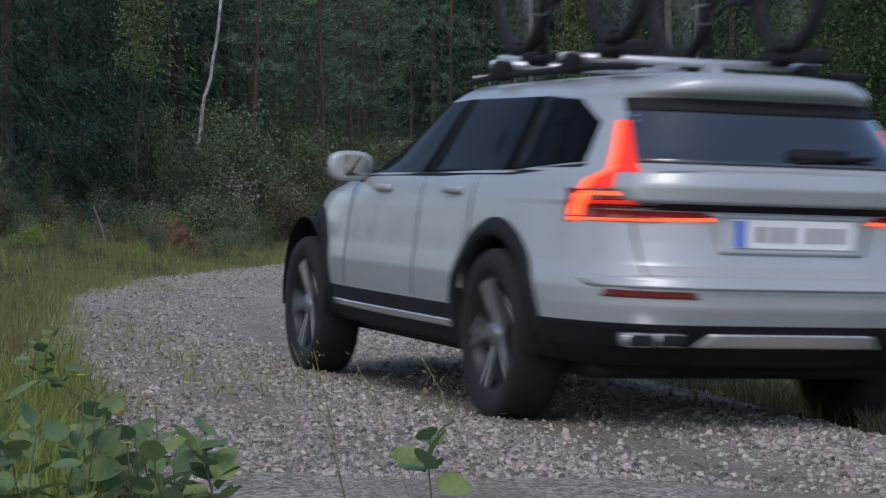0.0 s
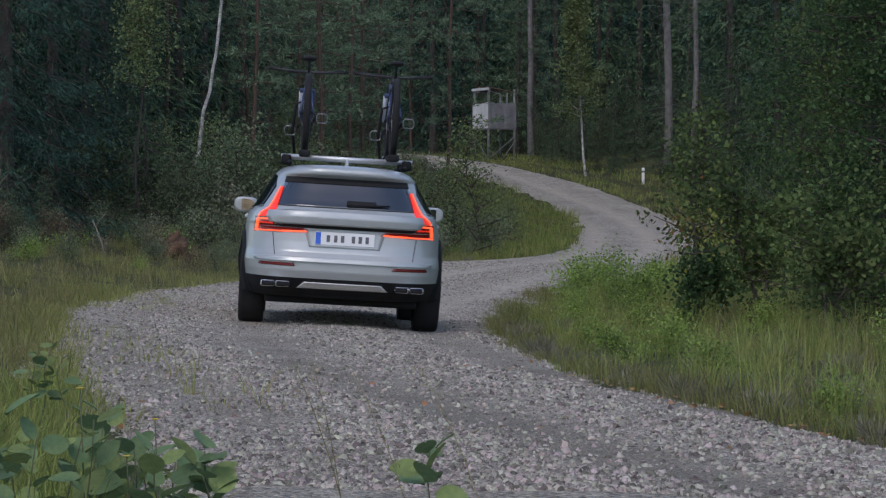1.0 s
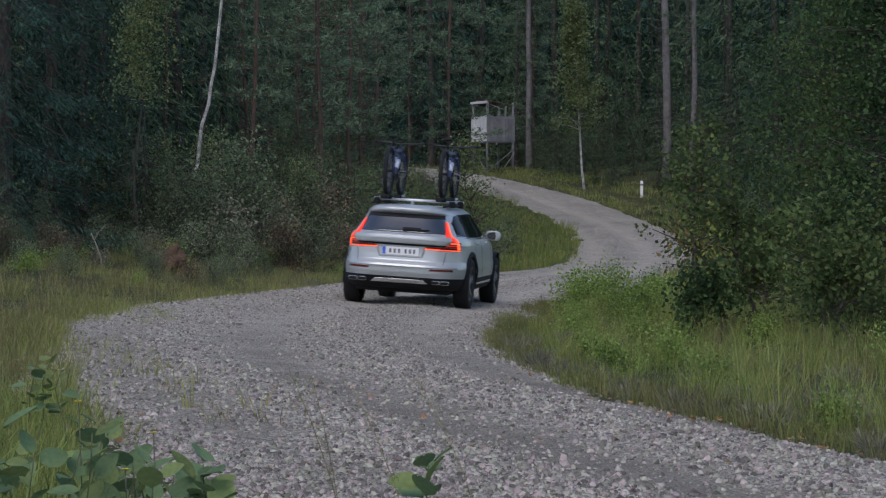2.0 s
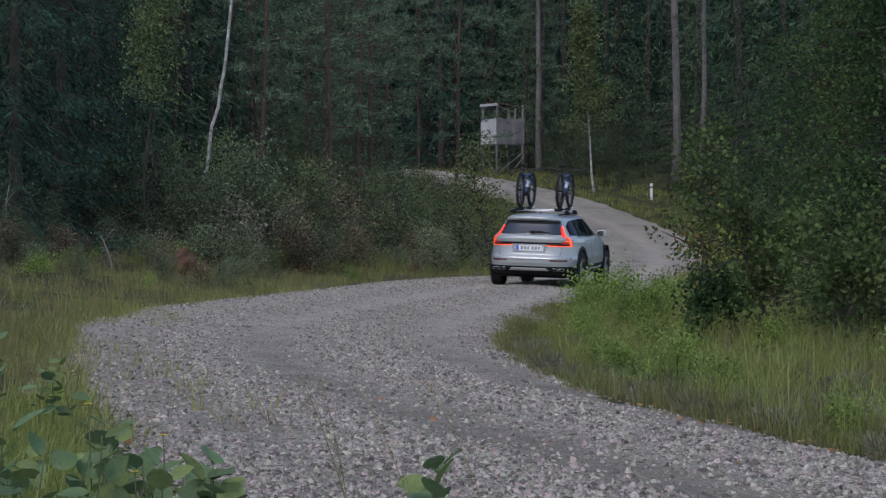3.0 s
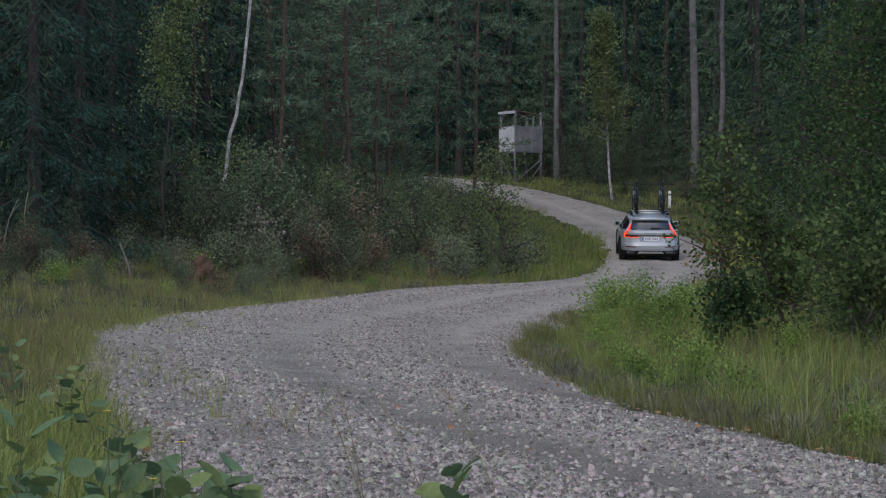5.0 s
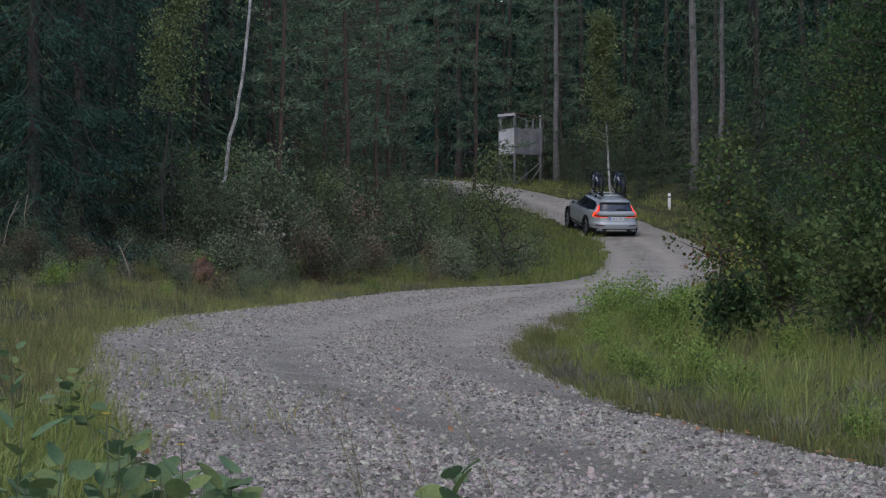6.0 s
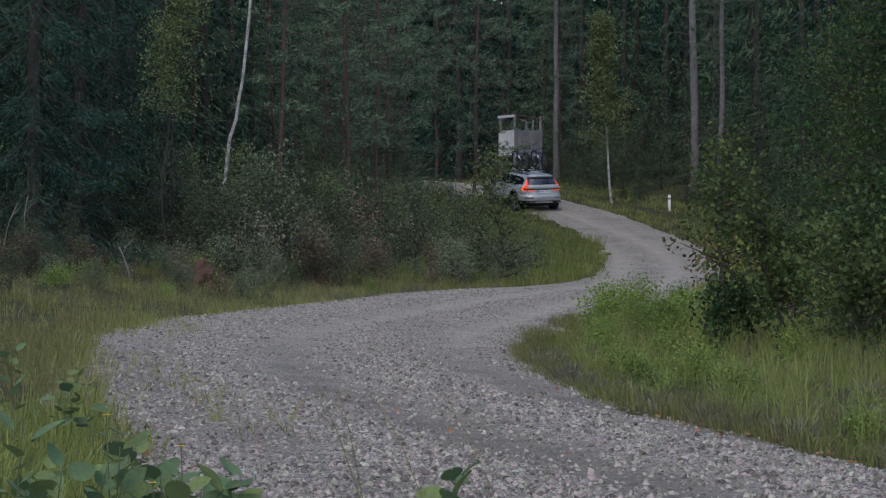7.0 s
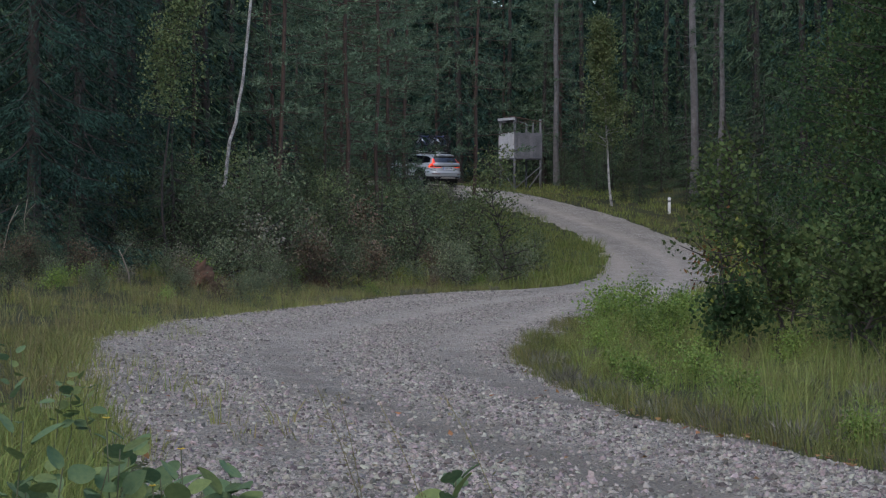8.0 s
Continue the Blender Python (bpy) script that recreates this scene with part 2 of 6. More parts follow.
def box(bm, size, m=None, bevel=0.0):
    made = bmesh.ops.create_cube(bm, size=1.0, matrix=(m or Matrix()) @ Matrix.Diagonal((*size, 1)))
    if bevel:
        edges = list({e for v in made["verts"] for e in v.link_edges})
        bmesh.ops.bevel(bm, geom=edges, offset=bevel, segments=2, profile=0.6, affect="EDGES")


def tube_np(path, radii, sides=7):
    """Vertices and quads of a tapered tube along a path."""
    path = np.asarray(path, dtype=float)
    radii = np.asarray(radii, dtype=float) * np.ones(len(path))
    tang = np.gradient(path, axis=0)
    tang /= np.linalg.norm(tang, axis=1)[:, None] + 1e-9
    ref = np.array([1.0, 0, 0]) if abs(tang[0, 0]) < 0.8 else np.array([0, 1.0, 0])
    a = np.cross(tang, ref)
    a /= np.linalg.norm(a, axis=1)[:, None] + 1e-9
    b = np.cross(tang, a)
    ang = np.linspace(0, 2 * np.pi, sides, endpoint=False)
    ring = path[:, None, :] + radii[:, None, None] * (np.cos(ang)[None, :, None] * a[:, None, :] + np.sin(ang)[None, :, None] * b[:, None, :])
    verts = ring.reshape(-1, 3)
    i = np.arange(len(path) - 1)[:, None] * sides
    j = np.arange(sides)[None, :]
    k = (j + 1) % sides
    quads = np.stack([i + j, i + k, i + sides + k, i + sides + j], -1).reshape(-1, 4)
    return verts, quads


def merge(pieces):
    """Joins (verts, quads) pieces."""
    vs, qs, n = [], [], 0
    for v, q in pieces:
        vs.append(np.asarray(v)), qs.append(np.asarray(q) + n)
        n += len(v)
    return np.concatenate(vs), np.concatenate(qs)


def tube(name, path, radii, mat, parent, label="", sides=10, closed=True):
    v, q = tube_np(path, radii, sides)
    n = len(v)
    polys = [q]
    if closed:
        polys += [np.arange(sides)[None, ::-1], np.arange(n - sides, n)[None, :]]
    return part(name, mesh_np(name, v, polys, mat, True), None, parent, label)


def lathe(profile, sides=40, axis="y"):
    """Verts and quads of a profile of (radius, along) turned round the y axis."""
    p = np.asarray(profile, dtype=float)
    ang = np.linspace(0, 2 * np.pi, sides, endpoint=False)
    v = np.stack([p[:, None, 0] * np.cos(ang), np.repeat(p[:, 1:2], sides, 1), p[:, None, 0] * np.sin(ang)], -1).reshape(-1, 3)
    i = np.arange(len(p) - 1)[:, None] * sides
    j = np.arange(sides)[None, :]
    k = (j + 1) % sides
    return v, np.stack([i + j, i + k, i + sides + k, i + sides + j], -1).reshape(-1, 4)


def unit(v):
    return v / (np.linalg.norm(v, axis=-1, keepdims=True) + 1e-9)


def blades_at(centre, along, across, length, width, fold=0.0):
    """Pointed quads: one leaf or needle spray each, from its foot along its length."""
    n = len(centre)
    length, width = np.broadcast_to(length, n)[:, None], np.broadcast_to(width, n)[:, None]
    up = np.cross(along, across)
    mid = centre + along * length * 0.5
    v = np.stack([centre, mid + across * width * 0.5 + up * width * fold, centre + along * length, mid - across * width * 0.5 + up * width * fold], 1)
    return v.reshape(-1, 3), np.arange(n * 4).reshape(n, 4)


def ovals_at(centre, along, across, length, width, fold=0.0):
    """Rounded leaves of six corners each."""
    n = len(centre)
    length, width = length[:, None], width[:, None]
    up = np.cross(along, across) * width * fold
    a, b = centre + along * length * 0.3, centre + along * length * 0.75
    sa, sb = across * width * 0.5, across * width * 0.42
    v = np.stack([centre, a + sa + up, b + sb + up, centre + along * length, b - sb + up, a - sa + up], 1)
    return v.reshape(-1, 3), np.arange(n * 6).reshape(n, 6)


# ---- the lie of the land ----
ROAD_Y = np.array([-60, -30, -10, 0, 5, 8.5, 12.5, 16, 21, 27, 33, 38, 42, 47.4, 51.7, 55.7, 61.6, 67.8, 76, 83.5, 90.4, 93.3, 95.1, 101, 110, 116, 124, 134, 170])
ROAD_L = np.array([26, 12, 4.2, 1.0, -0.1, -0.9, -1.85, -2.5, -3.12, -3.45, -2.85, -2.28, -1.6, -0.93, 0.2, 1.5, 3.1, 4.4, 5.2, 5.4, 4.57, 3.6, 3.0, 0.8, -2.6, -6.5, -14, -28, -80])
ROAD_R = np.array([33, 18, 9.0, 4.6, 3.0, 2.2, 1.45, 1.0, 0.72, 0.85, 1.35, 2.0, 2.7, 4.2, 5.0, 5.7, 6.8, 7.8, 8.55, 8.7, 7.55, 6.75, 6.2, 4.1, 1.3, -1.5, -7, -18, -68])
RISE_Y = np.array([-60, 0, 10.3, 14.7, 17.1, 22, 28, 37, 46, 54.5, 61, 67, 75, 84, 90, 94.6, 102, 110, 125, 160, 260, 400])
RISE_Z = np.array([0.1, 0.05, 0.03, -0.03, -0.07, -0.13, -0.24, -0.33, -0.39, -0.43, -0.45, -0.38, -0.08, 0.45, 1.05, 1.65, 2.45, 2.98, 3.7, 5.0, 7.0, 7.0])
BANK_Y = np.array([-20, 8, 14, 22, 30, 40, 50, 60, 100])
BANK_S = np.array([0.02, 0.028, 0.045, 0.06, 0.066, 0.05, 0.03, 0.01, 0.0])


def smooth_table(ys, vals, step=0.5, width=5):
    grid = np.arange(ys[0], ys[-1] + step, step)
    v = np.interp(grid, ys, vals)
    k = np.hanning(width * 2 + 3)
    k /= k.sum()
    pad = len(k) // 2
    return grid, np.convolve(np.pad(v, pad, mode="edge"), k, mode="valid")


GL, VL = smooth_table(ROAD_Y, ROAD_L)
GR, VR = smooth_table(ROAD_Y, ROAD_R)
GZ, VZ = smooth_table(RISE_Y, RISE_Z)


def road_left(y):
    return np.interp(y, GL, VL)


def road_right(y):
    return np.interp(y, GR, VR)


def bumps(x, y):
    return (np.sin(x * 1.31 + 0.7 * np.sin(y * 0.53)) * np.sin(y * 0.87 + 1.3 + 0.6 * np.sin(x * 0.41)) + 0.5 * np.sin(x * 2.9 + y * 1.7) * np.sin(y * 2.3 - x * 0.6))


def step01(a, b, v):
    t = np.clip((v - a) / (b - a), 0, 1)
    return t * t * (3 - 2 * t)


def ground_z(x, y):
    """Height of the ground, the road's bed included."""
    x, y = np.asarray(x, dtype=float), np.asarray(y, dtype=float)
    left, right = road_left(y), road_right(y)
    mid, half = (left + right) / 2, (right - left) / 2
    z = np.interp(y, GZ, VZ)
    off = np.clip(x - mid, -half - 0.5, half + 0.5)
    z = z - np.interp(y, BANK_Y, BANK_S) * off
    dl, dr = left - x, x - right
    out = np.maximum(dl, dr)
    near_field = step01(10, 24, y)
    z = z + near_field * (0.45 * step01(1.0, 7.0, dl) + 1.0 * step01(6, 22, dl))
    z = z + near_field * (0.25 * step01(2.0, 8.0, dr) + 0.8 * step01(6, 22, dr))
    z = z - 0.05 * step01(0.0, 0.5, out) + 0.05 * bumps(x, y) * step01(0.4, 2.5, out)
    return z


def build_ground():
    xs = np.concatenate([-np.geomspace(2500, 32, 14), np.arange(-30, 30.1, 0.6), np.geomspace(32, 2500, 14)])
    ys = np.concatenate([-np.geomspace(2500, 12, 12), np.arange(-10, 135, 0.6), np.geomspace(137, 3000, 14)])
    X, Y = np.meshgrid(xs, ys)
    v = np.stack([X, Y, ground_z(X, Y)], -1).reshape(-1, 3)
    nx, ny = len(xs), len(ys)
    i = np.arange(ny - 1)[:, None] * nx + np.arange(nx - 1)[None, :]
    q = np.stack([i, i + 1, i + nx + 1, i + nx], -1).reshape(-1, 4)
    return tagged(new("ground", mesh_np("ground", v, [q], M_SOIL, True)), "mossy forest floor with low growth beside the gravel road", "ground", kind="structure")


TRACK_Y = np.array([-60, 5, 10.3, 14.7, 17.1, 22, 28, 37, 46, 54.5, 61, 67, 75, 84, 90, 95, 101.5, 108.5, 170])
TRACK_X = np.array([30, 2.9, 1.14, 0.12, -0.27, -0.73, -0.75, 0.35, 1.75, 3.59, 4.84, 5.75, 6.35, 6.18, 4.95, 3.6, 1.9, -0.2, -70])
GT, VT = smooth_table(TRACK_Y, TRACK_X)


def tracks(x, y):
    """How worn the gravel is: two wheel tracks, and a fainter older pair beside them."""
    d = x - np.interp(y, GT, VT)
    worn = np.exp(-((d - 0.8) / 0.34) ** 2) + np.exp(-((d + 0.8) / 0.34) ** 2)
    return np.clip(worn + 0.5 * np.exp(-((d + 2.0) / 0.28) ** 2), 0, 1)


def road_z(x, y):
    """Top of the gravel: two worn wheel tracks and a slight ridge between."""
    left, right = road_left(y), road_right(y)
    s = (x - left) / (right - left)
    track = tracks(x, y)
    edge = step01(-0.03, 0.08, s) * step01(-0.03, 0.08, 1 - s)
    return ground_z(x, y) + 0.05 * edge - 0.03 * track * edge - 0.012 + 0.006 * bumps(x * 3, y * 3)


def build_road():
    ys = np.concatenate([np.arange(-55, 5, 1.0), np.arange(5, 30, 0.12), np.arange(30, 60, 0.25), np.arange(60, 165, 0.5)])
    s = np.linspace(-0.06, 1.06, 56)
    left, right = road_left(ys), road_right(ys)
    wob_l, wob_r = 0.10 * np.sin(ys * 2.3) + 0.08 * np.sin(ys * 5.1), 0.10 * np.sin(ys * 2.9 + 1) + 0.08 * np.sin(ys * 6.3)
    X = (left + wob_l)[:, None] + s[None, :] * (right + wob_r - left - wob_l)[:, None]
    Y = np.repeat(ys[:, None], len(s), 1)
    v = np.stack([X, Y, road_z(X, Y)], -1).reshape(-1, 3)
    ny, nx = len(ys), len(s)
    i = np.arange(ny - 1)[:, None] * nx + np.arange(nx - 1)[None, :]
    q = np.stack([i, i + 1, i + nx + 1, i + nx], -1).reshape(-1, 4)
    me = mesh_np("road", v, [q], M_GRAVEL, True)
    worn = tracks(X, Y) * np.interp(Y, [9, 28], [0.95, 0.0])
    layer = me.attributes.new("wear", "FLOAT", "POINT")
    layer.data.foreach_set("value", worn.astype(np.float32).ravel())
    layer = me.attributes.new("packed", "FLOAT", "POINT")
    layer.data.foreach_set("value", (tracks(X, Y) * np.interp(Y, [17, 34], [0.0, 0.6])).astype(np.float32).ravel())
    return tagged(new("road", me), "grey gravel road with two worn wheel tracks", "road", kind="structure")


ground = build_ground()
road = build_road()


# ---- the car ----
CAR_Z = np.array([0.26, 0.34, 0.42, 0.50, 0.57, 0.61, 0.66, 0.75, 0.85, 0.885, 0.90, 0.97, 1.02, 1.045, 1.10, 1.20, 1.31, 1.345, 1.38, 1.41, 1.43, 1.44])
CAR_W = np.array([0.86, 0.895, 0.915, 0.922, 0.925, 0.92, 0.912, 0.905, 0.895, 0.89, 0.888, 0.87, 0.845, 0.825, 0.79, 0.73, 0.665, 0.64, 0.60, 0.54, 0.42, 0.25])
CAR_R = np.array([-0.80, -0.93, -1.00, -1.035, -1.037, -1.02, -0.975, -0.955, -0.945, -0.955, -0.985, -1.00, -0.985, -0.935, -0.88, -0.80, -0.72, -0.785, -0.80, -0.765, -0.62, -0.25])
CAR_F = np.array([3.55, 3.66, 3.72, 3.745, 3.747, 3.745, 3.74, 3.70, 3.58, 3.50, 3.45, 2.95, 2.50, 2.33, 2.14, 1.88, 1.56, 1.44, 1.28, 1.08, 0.80, 0.5])
CAR_N, CAR_C = 4.5, 1.2
LIFT = 0.004


def car_side(x, z):
    """Half width of the body at a length and height."""
    w, r, f = np.interp(z, CAR_Z, CAR_W), np.interp(z, CAR_Z, CAR_R), np.interp(z, CAR_Z, CAR_F)
    a = np.where(x < CAR_C, CAR_C - r, f - CAR_C)
    n = np.where(x < CAR_C, CAR_N, 3.2)
    return w * np.clip(1 - (np.abs(x - CAR_C) / a) ** n, 1e-4, 1) ** (1 / n)


def car_rear(y, z):
    """Length at which the rear of the body lies at a breadth and height."""
    w, r = np.interp(z, CAR_Z, CAR_W), np.interp(z, CAR_Z, CAR_R)
    return CAR_C - (CAR_C - r) * np.clip(1 - (np.abs(y) / w) ** CAR_N, 1e-4, 1) ** (1 / CAR_N)


def span(poly, z):
    """The stretch of a polygon of (u, z) at a height."""
    us = []
    for (u0, z0), (u1, z1) in zip(poly, poly[1:] + poly[:1]):
        if min(z0, z1) - 1e-9 <= z <= max(z0, z1) + 1e-9 and abs(z1 - z0) > 1e-9:
            us.append(u0 + (u1 - u0) * (z - z0) / (z1 - z0))
        elif abs(z1 - z0) <= 1e-9 and abs(z - z0) < 1e-9:
            us += [u0, u1]
    return min(us), max(us)


def panel(name, poly, on, side, mat, parent, lift=LIFT, depth=0.02, label="", cols=12, rows=10):
    """A panel cut to a polygon of (u, z) and laid on the body's rear (u is y) or side (u is x, side 1 or -1)."""
    zs = sorted({z for _, z in poly})
    levels = []
    for a, b in zip(zs, zs[1:]):
        levels += list(np.linspace(a + 1e-6, b - 1e-6, max(2, int(rows * (b - a) / (zs[-1] - zs[0])) + 2)))
    top, back = [], []
    for z in levels:
        u0, u1 = span(poly, z)
        for u in np.linspace(u0, u1, cols):
            if on == "rear":
                x = car_rear(u, z)
                top.append((x - lift, u, z)), back.append((x + depth, u, z))
            else:
                y = car_side(u, z)
                top.append((u, side * (y + lift), z)), back.append((u, side * (y - depth), z))
    n = len(top)
    i = np.arange(len(levels) - 1)[:, None] * cols + np.arange(cols - 1)[None, :]
    q = np.stack([i, i + 1, i + cols + 1, i + cols], -1).reshape(-1, 4)
    m = len(levels)
    rim = [k for k in range(cols)] + [k * cols + cols - 1 for k in range(1, m)] + [(m - 1) * cols + k for k in range(cols - 2, -1, -1)] + [k * cols for k in range(m - 2, 0, -1)]
    rim = np.array(rim)
    skirt = np.stack([rim, np.roll(rim, -1), np.roll(rim, -1) + n, rim + n], -1)
    bm = bmesh.new()
    me = mesh_np(name, np.array(top + back), [q, skirt], mat, False)
    bm.from_mesh(me)
    bpy.data.meshes.remove(me)
    return part(name, bm, mat, parent, label, smooth=False)


def shell(parent):
    """The painted body and the black lower cladding, lofted from plan outlines and opened at the wheels."""
    zs = np.unique(np.concatenate([CAR_Z, np.linspace(0.26, 1.38, 46)]))
    loops = []
    half = 90
    th = np.linspace(0, np.pi, half)
    for z in zs:
        w, r, f = np.interp(z, CAR_Z, CAR_W), np.interp(z, CAR_Z, CAR_R), np.interp(z, CAR_Z, CAR_F)
        c, s = np.cos(th), np.sin(th)
        n = np.where(c > 0, CAR_N, 3.2)
        xx = CAR_C - np.sign(c) * np.abs(c) ** (2 / n) * np.where(c > 0, CAR_C - r, f - CAR_C)
        yy = w * np.abs(s) ** (2 / n)
        loops.append(np.concatenate([np.stack([xx, yy, np.full(half, z)], -1), np.stack([xx, -yy, np.full(half, z)], -1)[-2:0:-1]]))
    P = np.array(loops)
    k = P.shape[1]
    verts = P.reshape(-1, 3)
    i = np.arange(len(zs) - 1)[:, None] * k
    j = np.arange(k)[None, :]
    q = np.stack([i + j, i + (j + 1) % k, i + k + (j + 1) % k, i + k + j], -1).reshape(-1, 4)
    mid = verts[q].mean(1)
    keep = np.ones(len(q), bool)
    for ax in (0.0, 2.875):
        keep &= ~((np.hypot(mid[:, 0] - ax, mid[:, 2] - 0.36) < 0.41) & (np.abs(mid[:, 1]) > 0.55) & (mid[:, 2] < 0.80))
    low = (mid[:, 2] < 0.43)
    cap_top = np.arange((len(zs) - 1) * k, len(zs) * k)[None, :]
    cap_low = np.arange(k)[None, ::-1]
    body = part("body", mesh_np("body", verts, [q[keep & ~low], cap_top], M_PAINT, True), None, parent)
    clad = part("lower_cladding", mesh_np("lower_cladding", verts, [q[keep & low], cap_low], M_PLASTIC, True), None, parent, "matt black plastic lower cladding")
    return body, clad


def wheel(parent, x, y):
    """Tyre, alloy rim with five split spokes and hub; it turns round its own axle."""
    hub = new("wheel")
    hub.parent = parent
    hub.location = (x, y, 0.36)
    out = 1 if y > 0 else -1
    v, q = lathe([(0.245, -0.10), (0.30, -0.115), (0.34, -0.112), (0.356, -0.09), (0.36, -0.04), (0.36, 0.04), (0.356, 0.09), (0.34, 0.112), (0.30, 0.115), (0.245, 0.10), (0.235, 0.0), (0.245, -0.10)], 48)
    part("tyre", mesh_np("tyre", v, [q], M_TYRE, True), None, hub)
    v, q = lathe([(0.244, -0.10), (0.25, 0.095), (0.243, 0.10), (0.232, 0.09), (0.22, 0.0), (0.05, -0.02), (0.0, -0.02)], 48)
    v[:, 1] *= out
    rim = part("rim", mesh_np("rim", v, [q], M_RIM_D, True), None, hub)
    bm = bmesh.new()
    for k in range(5):
        for d in (-0.13, 0.13):
            box(bm, (0.20, 0.025, 0.028), pose(0, 0, 0, 0, 72 * k + math.degrees(d), 0) @ pose(0.135, out * 0.075, 0, 0, -math.degrees(d) * 0.35, out * 8), 0.006)
    part("spokes", bm, M_RIM, rim, smooth=False)
    v, q = lathe([(0.0, 0.09), (0.05, 0.088), (0.06, 0.06), (0.06, 0.0)], 20)
    v[:, 1] *= out
    part("hub_cap", mesh_np("hub_cap", v, [q], M_RIM, True), None, rim)
    return hub


def arch(parent, x, side):
    """Black cladding round a wheel opening."""
    ang = np.radians(np.linspace(-12, 192, 44))
    rows = []
    for r, lift in ((0.385, -0.05), (0.385, 0.016), (0.41, 0.022), (0.45, 0.018), (0.462, 0.002)):
        px, pz = x + r * np.cos(ang), 0.36 + r * np.sin(ang)
        pz = np.maximum(pz, 0.27)
        rows.append(np.stack([px, side * (car_side(px, pz) + lift), pz], -1))
    P = np.array(rows)
    k = P.shape[1]
    i = np.arange(len(rows) - 1)[:, None] * k + np.arange(k - 1)[None, :]
    q = np.stack([i, i + 1, i + k + 1, i + k], -1).reshape(-1, 4)
    part("wheel_arch", mesh_np("wheel_arch", P.reshape(-1, 3), [q], M_PLASTIC, True), None, parent, "black plastic wheel arch trim")
    v, qq = lathe([(0.405, 0.0), (0.405, 0.36), (0.0, 0.36)], 32)
    v = v * np.array([1, -side, 1]) + np.array([x, side * 0.905, 0.36])
    keep = v[qq].mean(1)[:, 2] > 0.27
    part("wheel_well", mesh_np("wheel_well", v, [qq[keep]], M_PLASTIC, True), None, parent)


